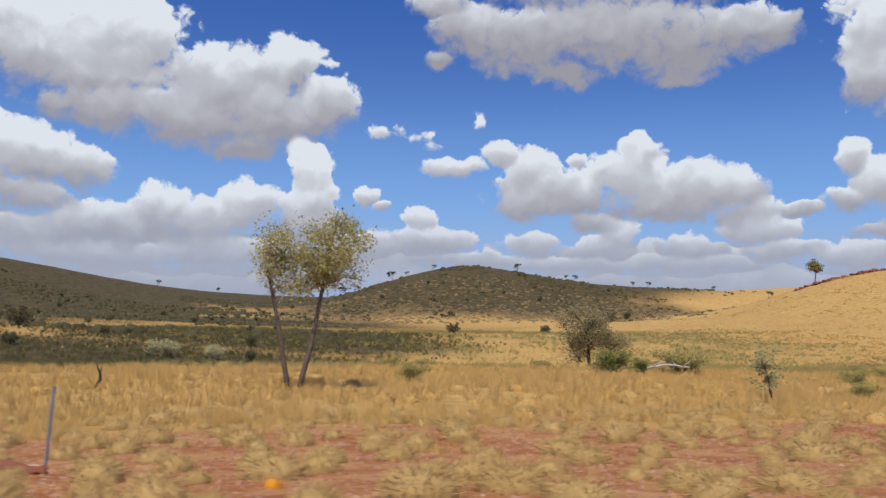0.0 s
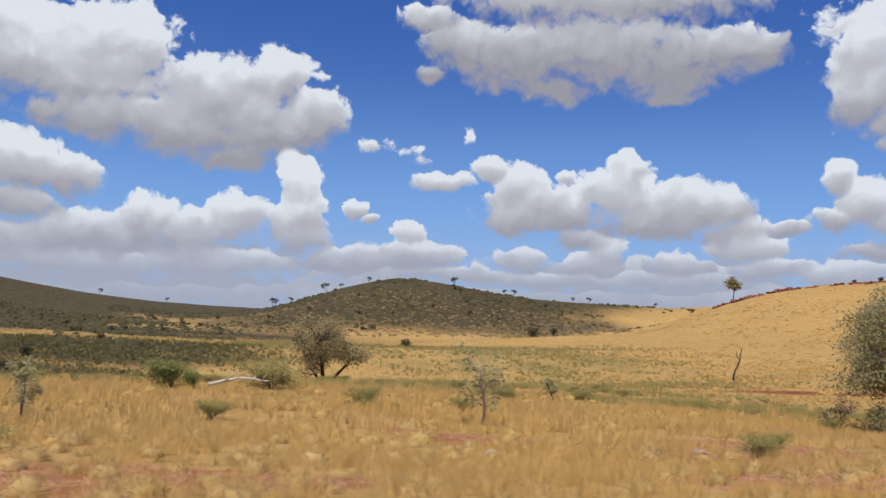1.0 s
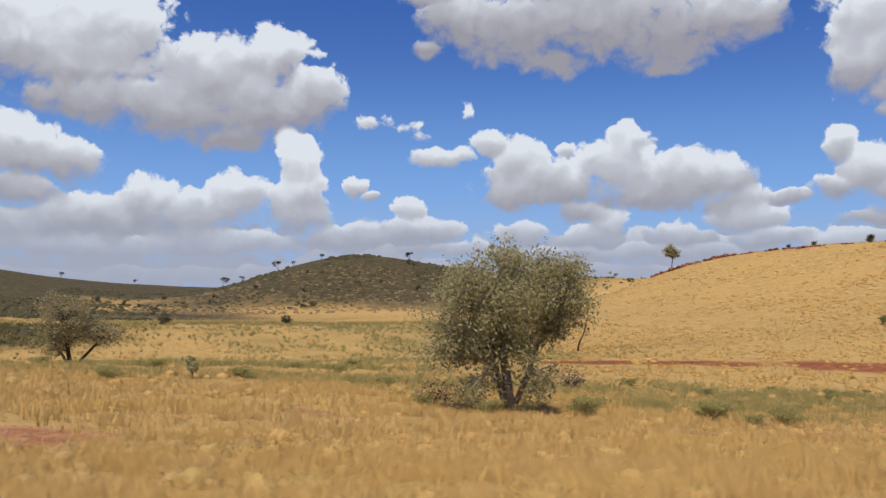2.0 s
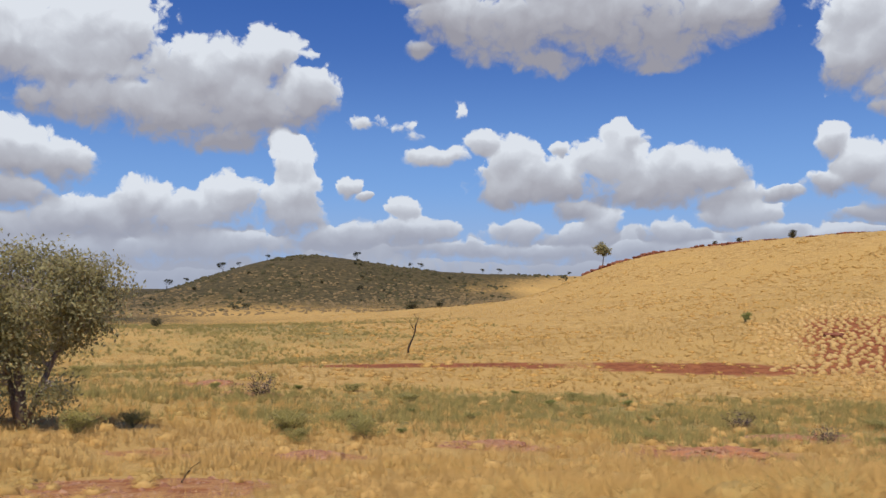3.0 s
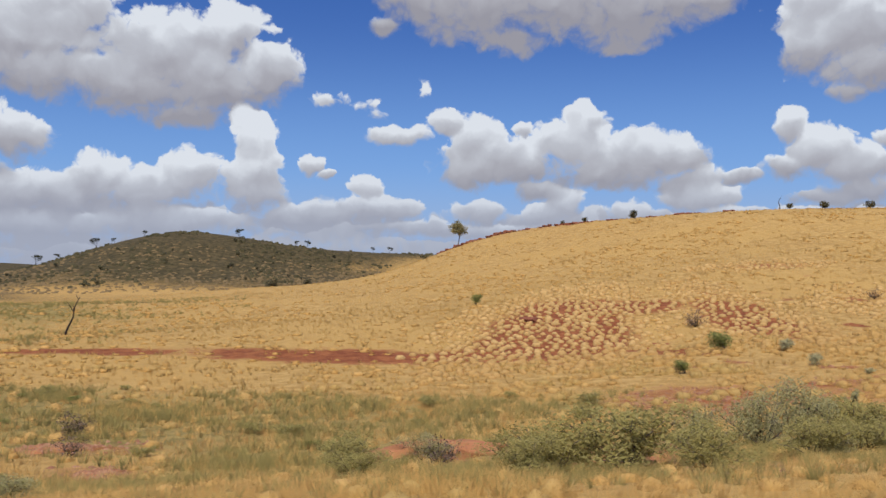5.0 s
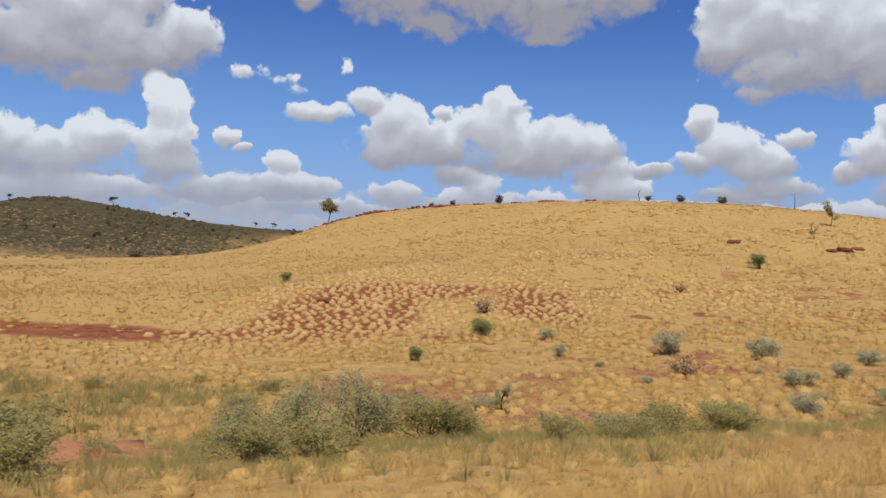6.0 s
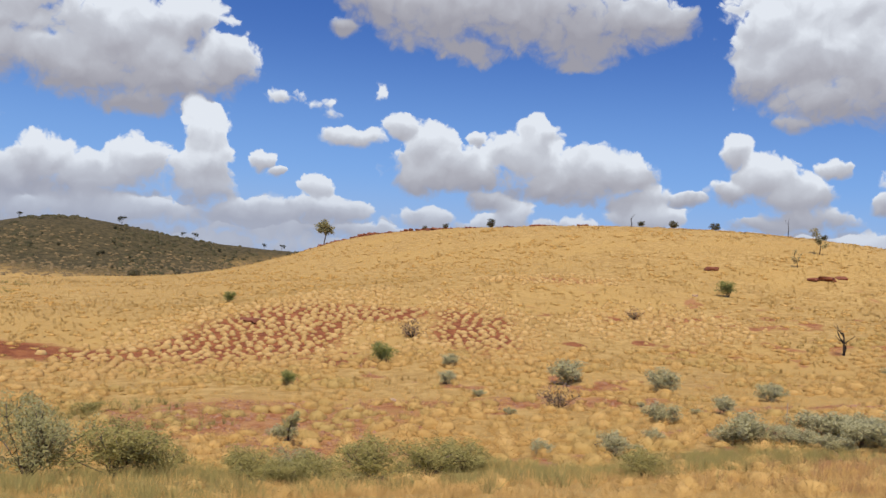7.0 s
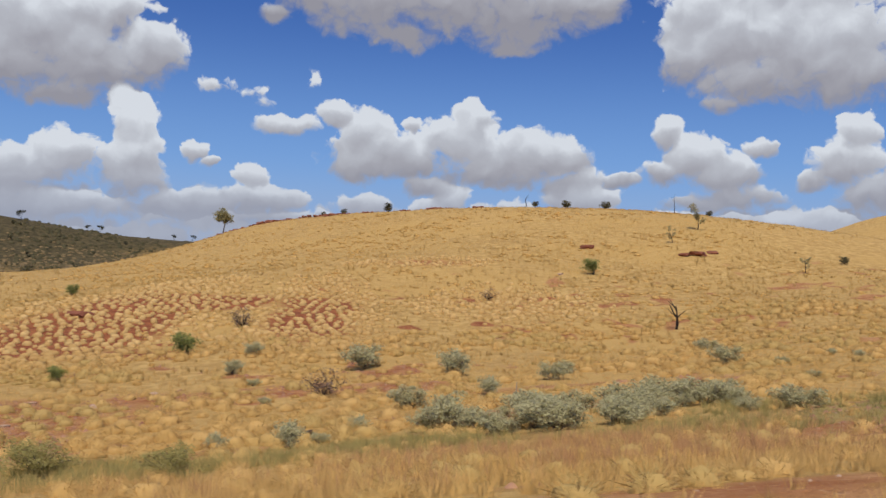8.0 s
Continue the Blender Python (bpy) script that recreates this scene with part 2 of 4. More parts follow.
# scrub colour lowered so that it includes the cloud shadow on the hills
M_SHADED_SCRUB = varied("shaded_scrub", (0.055, 0.050, 0.022), (0.115, 0.094, 0.042), scale=0.5)
M_BARK = varied("bark", (0.10, 0.07, 0.05), (0.26, 0.20, 0.15), source="object", scale=5.0)
M_DEAD = varied("dead_wood", (0.030, 0.022, 0.018), (0.08, 0.06, 0.045), source="object", scale=4.0)
M_PALE_WOOD = varied("bleached_wood", (0.48, 0.42, 0.34), (0.66, 0.60, 0.52), source="object", scale=4.0)
M_ROCK = varied("red_rock", (0.13, 0.043, 0.025), (0.30, 0.11, 0.058), scale=1.4)
M_GRAVEL = varied("red_gravel", (0.25, 0.10, 0.05), (0.50, 0.27, 0.15), scale=1.4)
M_STONE = varied("pale_stone", (0.40, 0.22, 0.12), (0.56, 0.38, 0.25), scale=2.0)


def ground_material():
    m, n, bsdf = material("ground", 0.95)
    g = n.add("ShaderNodeNewGeometry").outputs["Position"]
    zone = n.add("ShaderNodeAttribute")
    zone.attribute_name = "zone"
    z = n.add("ShaderNodeSeparateColor", {0: zone.outputs["Color"]})
    big, small, grain = n.noise(g, 0.05, 4.0).outputs[0], n.noise(g, 0.7, 5.0, 0.65).outputs[0], n.noise(g, 6.0, 4.0, 0.7).outputs[0]
    straw = n.mix(n.step(small, 0.35, 0.65), (0.47, 0.275, 0.08, 1), (0.66, 0.425, 0.145, 1))
    straw = n.mix(n.step(big, 0.4, 0.65), straw, (0.60, 0.37, 0.115, 1))
    straw = n.mix(n.step(n.noise(g, 0.22, 5.0, 0.65).outputs[0], 0.48, 0.70, 0.0, 0.30), straw, (0.42, 0.245, 0.08, 1))
    soil = n.mix(n.step(small, 0.35, 0.65), (0.37, 0.13, 0.043, 1), (0.54, 0.275, 0.108, 1))
    soil = n.mix(n.step(grain, 0.55, 0.75), soil, (0.60, 0.38, 0.20, 1))
    # dark red slope soil, with the shade between the hummocks put in the colour
    shaded_ochre = n.mix(n.step(small, 0.35, 0.65), (0.24, 0.070, 0.028, 1), (0.40, 0.145, 0.052, 1))
    soil = n.mix(zone.outputs["Alpha"], soil, shaded_ochre)
    herb = n.mix(n.step(small, 0.4, 0.6), (0.24, 0.19, 0.06, 1), (0.44, 0.31, 0.10, 1))
    # scrub colour of the ground, darkened to carry the cloud shadow lying on it
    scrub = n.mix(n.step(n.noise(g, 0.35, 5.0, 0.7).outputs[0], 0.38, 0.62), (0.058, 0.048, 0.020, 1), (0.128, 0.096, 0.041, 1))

    def where(channel, spread):
        return n.step(n.math("MULTIPLY_ADD", n.math("SUBTRACT", small, 0.5), spread, z.outputs[channel]), 0.35, 0.65)
    col = n.mix(where(0, 0.9), straw, soil)
    col = n.mix(where(1, 0.9), col, herb)
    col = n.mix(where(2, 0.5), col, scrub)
    col = n.mix(n.step(grain, 0.2, 0.5, 0.35, 0.0), col, (0.16, 0.075, 0.03, 1))
    paint(n, bsdf, col)
    bump = n.add("ShaderNodeBump", {"Strength": 0.7, "Distance": 0.25, "Height": n.math("MULTIPLY_ADD", small, 1.0, grain)})
    n.tree.links.new(bump.outputs[0], bsdf.inputs["Normal"])
    return m


M_GROUND = ground_material()

# ---- the lie of the land ----
MOUNDS = (  # x, y, height, two half widths, turn
    (301, 228, 23.3, 62, 96, 0.75),
    (233, 329, 11.2, 34, 57, 0.63),
    (98, 486, 20.8, 45, 52, -0.17),
    (186, 510, 12.8, 83, 29, -0.09),
    (-192, 478, 22.7, 63, 142, -0.15),
    (-133, 637, 7.7, 241, 61, 1.05),
    (424, 598, 16.1, 115, 152, 0.20),
    (42, 127, -4.8, 74, 22, 0.28),
    (136, 48, -6.4, 50, 41, -0.08),
    (214, 133, 5.8, 28, 22, 0.30),
    (541, 308, 35.1, 39, 91, -0.55),
    (226, 117, -4.7, 78, 20, 0.20),
    (116, 345, -8.9, 138, 117, -0.35),
    (142, 8, 1.9, 31, 22, -0.17),
)
SWELLS = (  # smaller rises and dips, in the same terms
    (205, 62, -1.6, 24, 14, 0.0),
    (230, 80, -2.1, 16, 12, 0.0),
    (183, 44, -0.7, 16, 10, 0.0),
    (215, 134, -2.7, 18, 14, 0.0),
    (256, 122, 1.9, 16, 14, 0.0),
    (178, 352, -8.6, 26, 40, 0.0),
    (150, 320, 3.8, 34, 30, 0.0),
    (110, 235, 0.7, 40, 30, 0.0),
    (190, 300, 1.5, 30, 25, 0.0),
    (290, 145, 0.9, 18, 12, 0.0),
    (172, 145, -0.7, 16, 14, 0.0),
)


def lattice(ix, iy, seed):
    h = (ix.astype(np.int64) * 374761393 + iy.astype(np.int64) * 668265263 + seed * 1442695041) & 0x7FFFFFFF
    h = ((h ^ (h >> 13)) * 1274126177) & 0x7FFFFFFF
    return ((h ^ (h >> 16)) & 0xFFFF) / 65535.0


def value_noise(x, y, size, seed=0, octaves=3):
    """Smooth noise from 0 to 1 on arrays, of patches that many metres wide."""
    total, amp, norm = 0.0, 1.0, 0.0
    for o in range(octaves):
        u, v = np.asarray(x) / size * 2 ** o, np.asarray(y) / size * 2 ** o
        iu, iv = np.floor(u), np.floor(v)
        fu, fv = u - iu, v - iv
        fu, fv = fu * fu * (3 - 2 * fu), fv * fv * (3 - 2 * fv)
        c = [lattice(iu + a, iv + b, seed + o * 17) for a, b in ((0, 0), (1, 0), (0, 1), (1, 1))]
        total = total + amp * ((c[0] * (1 - fu) + c[1] * fu) * (1 - fv) + (c[2] * (1 - fu) + c[3] * fu) * fv)
        norm, amp = norm + amp, amp * 0.5
    return total / norm


def ease(a, b, v):
    s = np.clip((v - a) / (b - a), 0, 1)
    return s * s * (3 - 2 * s)


def blob(x, y, cx, cy, sx, sy, turn=0.0):
    c, s = math.cos(turn), math.sin(turn)
    u, v = (x - cx) * c + (y - cy) * s, -(x - cx) * s + (y - cy) * c
    return np.exp(-0.5 * (u / sx) ** 2 - 0.5 * (v / sy) ** 2)


def ground_z(x, y):
    x, y = np.asarray(x, float), np.asarray(y, float)
    hills = sum(h * blob(x, y, cx, cy, a, b, turn) for cx, cy, h, a, b, turn in MOUNDS + SWELLS)
    rough = (value_noise(x, y, 7.0, 3) - 0.5) * 0.5 * ease(9, 22, y)
    away = np.maximum(y - 8, 0)
    return -0.65 - 2.50 * (1 - np.exp(-away / 25)) + (1 - np.exp(-away / 15)) * hills + rough - 0.9 * blob(x, y, 142, 15.5, 16, 4.2)


# ---- ground cover zones ----


# stony patches on the slope where the hummocks stand apart: x, y, two half widths, turn, weight
PATCHES = ((174.5, 114, 21, 8.0, 1.07, 1.3), (202, 111, 18, 5.0, 1.30, 1.1), (230, 149, 9, 3.0, -0.30, 0.8), (231, 112, 11, 12, 0.0, 0.48), (163, 96, 7, 5, 0.0, 0.8))
BARE_EAST = ((171, 61, 10, 7.0, -0.2, 1.0), (180, 66, 7, 3.0, -0.2, 0.9), (197, 63, 4.5, 2.5, -0.3, 1.0), (193, 123, 5, 4.0, 0.5, 1.2), (182, 90, 3.0, 4.0, 0.0, 0.95), (179, 40, 6, 3.0, 0.3, 0.85), (172, 48, 6, 4, 0.0, 0.85),
             (206, 56, 7, 2.0, -0.3, 0.7), (176, 9, 12, 1.6, 0.0, 0.8))
BARE_WEST = ((99, 47.5, 3.5, 2.4, 0.0, 1.0), (110, 44, 4.5, 4.5, 0.0, 1.0), (121, 54, 5, 2.6, 0.0, 1.0), (125, 44, 3, 3, 0.0, 0.9), (141, 45, 7, 4, 0.0, 1.0), (147, 33, 5, 8, 0.3, 1.0), (81, 84, 4, 3, 0.0, 0.9),
        (85.5, 76, 3.0, 3, 0.0, 1.0), (88, 42, 3, 2.4, 0.0, 0.9), (39, 31, 4, 3.5, 0.3, 0.95), (50, 31, 4, 4, 0.0, 0.85), (48, 19, 4, 3.0, 0.0, 0.8), (45, 26, 3.5, 2.0, 0.0, 0.8), (118, 8.5, 9, 1.8, 0.0, 1.0))


def zones(x, y):
    """Weights of bare red soil, green herbs, and scrub with painted cloud shade, at each place."""
    n1, n2, n3 = value_noise(x, y, 9.0, 11), value_noise(x, y, 30.0, 12), value_noise(x, y, 3.2, 13)
    soil = 0.95 * ease(33, 20, y + 9 * (n1 - 0.5) * 2) * ease(42, 14, x) * ease(4, 9, y) * (0.55 + 0.9 * n3)
    soil = np.maximum(soil, 1.2 * blob(x, y, 110, 108.3, 16, 2.4) * (0.5 + 0.8 * n1))
    soil = np.maximum(soil, 1.2 * blob(x, y, 143, 104.5, 17, 4.2, -0.22) * (0.5 + 0.8 * n1))
    for cx, cy, a, b, turn, w in PATCHES:
        soil = np.maximum(soil, 0.9 * w * blob(x, y, cx, cy, a, b, turn) * (0.55 + 0.8 * n1))
    for cx, cy, a, b, turn, w in BARE_EAST + BARE_WEST:
        soil = np.maximum(soil, w * blob(x, y, cx, cy, a, b, turn) * (0.05 + 0.8 * n1 + 0.8 * n3))
    soil = np.maximum(soil, 0.5 * blob(x, y, 240, 283, 20, 5, -0.85))
    soil = np.maximum(soil, ease(0.60, 0.76, n1) * ease(75, 30, y) * ease(10, 15, y) * 0.85)
    soil = np.maximum(soil, ease(0.54, 0.74, 0.4 * n1 + 0.6 * n3) * ease(150, 190, x) * ease(175, 100, y) * ease(12, 20, y) * 0.85)
    herb = 0.80 * blob(x, y, 114, 67, 36, 13, -0.1)
    herb = np.maximum(herb, 0.6 * blob(x, y, 22, 74, 26, 6, 0.0))
    herb = np.maximum(herb, 0.55 * blob(x, y, 60, 90, 30, 7, 0.1))
    herb = np.maximum(herb, 0.65 * blob(x, y, 62, 71, 20, 5, 0.0))
    herb = np.maximum(herb, 0.80 * blob(x, y, 144, 32, 28, 9, 0.0))
    herb = np.maximum(herb, 0.75 * blob(x, y, 136, 49, 11, 7, 0.0))
    herb = np.maximum(herb, 0.65 * blob(x, y, 170, 33, 18, 6, 0.0))
    herb = np.maximum(herb, 0.45 * blob(x, y, 195, 35, 20, 5, 0.0))
    herb = np.maximum(herb, 0.68 * blob(x, y, 58, 122, 48, 16, 0.1))
    herb = np.maximum(herb, 0.60 * blob(x, y, 214, 27, 22, 5, 0.0))
    herb = np.maximum(herb, 0.60 * blob(x, y, 55, 185, 80, 55, 0.0) * (0.3 + 1.2 * n2))
    herb = herb * (0.55 + 0.9 * n1)
    # where scrub grows and cloud shadow is painted: dark hill, left hill, hollow
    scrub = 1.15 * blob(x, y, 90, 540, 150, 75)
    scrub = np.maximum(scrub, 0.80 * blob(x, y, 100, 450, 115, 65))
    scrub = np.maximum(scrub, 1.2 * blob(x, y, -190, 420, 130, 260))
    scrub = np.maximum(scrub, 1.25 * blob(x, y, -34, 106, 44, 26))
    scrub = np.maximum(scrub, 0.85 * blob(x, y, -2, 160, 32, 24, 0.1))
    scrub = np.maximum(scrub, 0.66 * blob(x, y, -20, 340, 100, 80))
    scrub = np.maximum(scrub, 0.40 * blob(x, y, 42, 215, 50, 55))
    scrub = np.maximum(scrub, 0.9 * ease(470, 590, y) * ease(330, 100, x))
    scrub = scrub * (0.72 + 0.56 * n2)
    return soil, herb, scrub


def spread(*parts):
    return np.concatenate([np.linspace(a, b, n, endpoint=False) for a, b, n in parts])


def big_mesh(name, verts, tris, mat, smooth=False):
    me = bpy.data.meshes.new(name)
    nv, nf = len(verts), len(tris)
    k = tris.shape[1]
    me.vertices.add(nv)
    me.vertices.foreach_set("co", np.ascontiguousarray(verts, np.float32).ravel())
    me.loops.add(nf * k)
    me.loops.foreach_set("vertex_index", np.ascontiguousarray(tris, np.int32).ravel())
    me.polygons.add(nf)
    me.polygons.foreach_set("loop_start", np.arange(0, nf * k, k, dtype=np.int32))
    if smooth:
        me.polygons.foreach_set("use_smooth", np.ones(nf, dtype=bool))
    me.update(calc_edges=True)
    me.materials.append(mat)
    return me


def build_ground():
    xs = np.concatenate([-np.geomspace(4900, 120, 26), spread((-110, -40, 28), (-40, 260, 340), (260, 400, 56)), np.geomspace(402, 4900, 30)])
    ys = np.concatenate([-np.geomspace(4900, 20, 16), spread((-16, 8, 8), (8, 70, 110), (70, 200, 120), (200, 700, 110)), np.geomspace(705, 4950, 26)])
    X, Y = np.meshgrid(xs, ys)
    verts = np.stack([X, Y, ground_z(X, Y)], -1).reshape(-1, 3)
    nx, ny = len(xs), len(ys)
    i = (np.arange(ny - 1)[:, None] * nx + np.arange(nx - 1)[None]).ravel()
    me = big_mesh("ground", verts, np.stack([i, i + 1, i + nx + 1, i + nx], 1), M_GROUND, smooth=True)
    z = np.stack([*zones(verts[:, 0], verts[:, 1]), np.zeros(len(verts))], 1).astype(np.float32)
    # mask of the dark red strip and of the slope with painted gap shade
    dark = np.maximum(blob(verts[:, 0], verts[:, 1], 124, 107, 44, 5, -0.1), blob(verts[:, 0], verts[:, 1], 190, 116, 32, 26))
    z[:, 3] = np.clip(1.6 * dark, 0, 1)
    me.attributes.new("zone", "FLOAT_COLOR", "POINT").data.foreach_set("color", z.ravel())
    return tagged(new("ground", me), "rolling ground of golden grass, red soil and scrub with painted cloud shade", "ground", kind="structure")


build_ground()

# ---- grass ----
rng = np.random.default_rng(7)


def tufts(name, pos, height, blades, width, lean, mat, label, category):
    """Tufts of upright blades, one triangle each, at pos; lean: how far the tips spread, as a share of the height."""
    n = len(pos)
    a = rng.uniform(0, 2 * math.pi, (n, blades))
    r = rng.uniform(0, 1, (n, blades)) ** 0.7
    h = height[:, None] * rng.uniform(0.55, 1.1, (n, blades))
    foot = pos[:, None, :2] + np.stack([np.cos(a), np.sin(a)], -1) * (r * height[:, None] * (0.22 + 0.3 * max(0.7 - lean, 0)))[..., None]
    tip = foot + np.stack([np.cos(a), np.sin(a)], -1) * (r * h * lean)[..., None] + rng.normal(0, 0.06, (n, blades, 2)) * h[..., None]
    w = rng.uniform(0, math.pi, (n, blades))
    side = np.stack([np.cos(w), np.sin(w)], -1) * (width * rng.uniform(0.6, 1.2, (n, blades)))[..., None]
    z0 = np.broadcast_to(pos[:, None, 2], (n, blades)) - 0.04
    v = np.empty((n, blades, 3, 3))
    v[..., 0, :2], v[..., 0, 2] = foot - side, z0
    v[..., 1, :2], v[..., 1, 2] = foot + side, z0
    v[..., 2, :2], v[..., 2, 2] = tip, z0 + h * np.sqrt(np.maximum(1 - (r * lean) ** 2 * 0.6, 0.1))
    v = v.reshape(-1, 3)
    me = big_mesh(name, v, np.arange(len(v)).reshape(-1, 3), mat)
    return tagged(new(name, me), label, category, kind="stuff")


def fuzz(pos, radius, height, blades, width, inner=0.35, ragged=0.28):
    """Rounded clumps of fine blades that point outwards from each pos: the mesh arrays, and the way out at each corner."""
    n = len(pos)
    a, up = rng.uniform(0, 2 * math.pi, (n, blades)), rng.uniform(0.02, 1, (n, blades))
    flat_ = np.sqrt(1 - up ** 2)
    d = np.stack([flat_ * np.cos(a), flat_ * np.sin(a), up], -1)
    turn, lobe = rng.uniform(0, 6.28, (n, 2)), rng.uniform(0.0, ragged, (n, 2))
    uneven = 1 + lobe[:, :1] * np.sin(2 * a + turn[:, :1]) + lobe[:, 1:] * np.sin(3 * a + 5 * up + turn[:, 1:])
    size = np.stack([radius, radius, height], -1)[:, None, :] * uneven[..., None]
    tip = pos[:, None] + d * size * rng.uniform(0.62, 1.18, (n, blades, 1)) + rng.normal(0, 0.07, (n, blades, 3)) * size
    foot = pos[:, None] + d * size * inner * rng.uniform(0.5, 1.5, (n, blades, 1))
    side = np.cross(d, rng.normal(0, 1, (n, blades, 3)))
    side *= (width / np.maximum(np.linalg.norm(side, axis=-1), 0.05))[..., None]
    v = np.stack([foot - side, foot + side, tip], 2).reshape(-1, 3)
    away = np.repeat((d + np.array([0, 0, 0.25])).reshape(-1, 3), 3, 0)
    return v, away


def fuzzy_mesh(name, v, away, mat, heart=None):
    """A mesh of loose blades; heart: verts, faces and ways out of the solid core below them."""
    f = np.arange(len(v)).reshape(-1, 3)
    if heart is not None:
        f = np.concatenate([f, heart[1] + len(v)])
        v, away = np.concatenate([v, heart[0]]), np.concatenate([away, heart[2]])
    me = big_mesh(name, v, f, mat)
    me.attributes.new("away", "FLOAT_VECTOR", "POINT").data.foreach_set("vector", np.ascontiguousarray(away, np.float32).ravel())
    return me


def hearts(base_v, base_f, pos, size, jitter=0.12):
    """Bumpy cores, one at each pos."""
    t = rng.uniform(0, 6.28, len(pos))
    c, s_ = np.cos(t)[:, None], np.sin(t)[:, None]
    b = base_v[None] * size[:, None, :] * (1 + rng.normal(0, jitter, (len(pos), *base_v.shape)))
    v = np.stack([b[..., 0] * c - b[..., 1] * s_, b[..., 0] * s_ + b[..., 1] * c, b[..., 2]], -1)
    f = base_f[None] + (np.arange(len(pos)) * len(base_v))[:, None, None]
    return (v + pos[:, None]).reshape(-1, 3), f.reshape(-1, 3), (v / size[:, None, :]).reshape(-1, 3)


def sow(x0, x1, y0, y1, per_m2, keep):
    n = int((x1 - x0) * (y1 - y0) * per_m2)
    x, y = rng.uniform(x0, x1, n), rng.uniform(y0, y1, n)
    ok = rng.uniform(0, 1, n) < keep(x, y)
    x, y = x[ok], y[ok]
    return np.stack([x, y, ground_z(x, y)], 1)


def grass_cover(x, y):
    soil, herb, scrub = zones(x, y)
    clump = ease(0.30, 0.62, value_noise(x, y, 2.2, 21, 2))
    bank = 1 - 0.85 * np.exp(-0.5 * ((x - 140) / 9) ** 2) * ease(22, 16, y)
    return np.clip(bank * (1 - 1.25 * soil) * (0.25 + 0.75 * clump) * (1 - 0.95 * scrub) * (1 - 0.55 * herb), 0, 1)


GRASS = ("golden dry grass covering the slope", "grass")
p = sow(-25, 215, 6.4, 13, 13, lambda x, y: grass_cover(x, y) * ease(13, 10, y))
tufts("grass", p, 0.22 + 0.36 * value_noise(p[:, 0], p[:, 1], 3, 30), 34, 0.0045, 0.6, M_GRASS, *GRASS)
p = sow(-25, 150, 10, 34, 11, lambda x, y: grass_cover(x, y) * ease(9, 13, y) * ease(34, 26, y) * ease(150, 135, x))
tufts("grass", p, 0.24 + 0.50 * value_noise(p[:, 0], p[:, 1], 4, 31), 26, 0.0065, 0.5, M_GRASS, *GRASS)
p = sow(135, 230, 10, 34, 9, lambda x, y: grass_cover(x, y) * ease(9, 13, y) * ease(34, 26, y) * ease(135, 150, x))
tufts("grass", p, 0.20 + 0.40 * value_noise(p[:, 0], p[:, 1], 4, 31), 22, 0.0065, 0.6, M_GRASS, *GRASS)
p = sow(-45, 160, 26, 84, 4.6, lambda x, y: grass_cover(x, y) * ease(26, 34, y) * ease(84, 66, y) * ease(160, 145, x))
tufts("grass", p, 0.35 + 0.50 * value_noise(p[:, 0], p[:, 1], 7, 32), 15, 0.015, 0.5, M_GRASS, *GRASS)
p = sow(145, 262, 26, 90, 3.2, lambda x, y: grass_cover(x, y) * ease(26, 34, y) * ease(84, 66, y) * ease(145, 160, x))
tufts("grass", p, 0.22 + 0.42 * value_noise(p[:, 0], p[:, 1], 5, 32), 14, 0.012, 0.8, M_GRASS, *GRASS)
p = sow(-90, 310, 66, 185, 1.0, lambda x, y: grass_cover(x, y) * ease(66, 84, y) * ease(185, 135, y))
tufts("grass", p, 0.30 + 0.38 * value_noise(p[:, 0], p[:, 1], 12, 33), 10, 0.032, 0.5, M_GRASS_FAR, *GRASS)
p = sow(-140, 370, 135, 370, 0.28, lambda x, y: grass_cover(x, y) * ease(135, 185, y) * ease(370, 330, y))
tufts("grass", p, 0.26 + 0.3 * value_noise(p[:, 0], p[:, 1], 14, 34), 7, 0.07, 0.45, M_GRASS_FAR, *GRASS)
# scrub and grass under cloud shadow, the shade put in their colour
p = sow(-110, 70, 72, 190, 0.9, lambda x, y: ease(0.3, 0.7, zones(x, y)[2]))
tufts("scrub", p, 0.4 + 0.6 * value_noise(p[:, 0], p[:, 1], 9, 37), 12, 0.05, 0.6, M_SHADED_BLADE, "olive scrub and grass in the hollow, coloured dark for cloud shade", "scrub")
p = sow(176, 204, 13, 30, 5, lambda x, y: blob(x, y, 189, 21, 6, 4, 0.3) * (0.4 + 0.9 * value_noise(x, y, 3.0, 38)))
tufts("rusty_grass", p, 0.35 + 0.4 * value_noise(p[:, 0], p[:, 1], 3, 39), 24, 0.007, 0.45, M_BROWN, "rust-brown dying grass beside the road", "grass")
HERBS = ("low olive-green herbs spreading through the hollow", "herbs")


def herb_cover(x, y):
    return np.clip(ease(0.22, 0.6, zones(x, y)[1]), 0, 1) * (0.10 + 0.90 * ease(0.40, 0.60, value_noise(x, y, 4.5, 25, 3)))


p = sow(60, 235, 12, 46, 4.5, herb_cover)
tufts("herbs", p, 0.30 + 0.6 * value_noise(p[:, 0], p[:, 1], 4, 35), 26, 0.011, 0.75, M_HERB, *HERBS)
p = sow(-20, 135, 100, 240, 0.9, herb_cover)
tufts("herbs", p, 0.35 + 0.7 * value_noise(p[:, 0], p[:, 1], 9, 36), 14, 0.04, 0.8, M_HERB, *HERBS)
p = sow(-20, 170, 44, 105, 2.6, herb_cover)
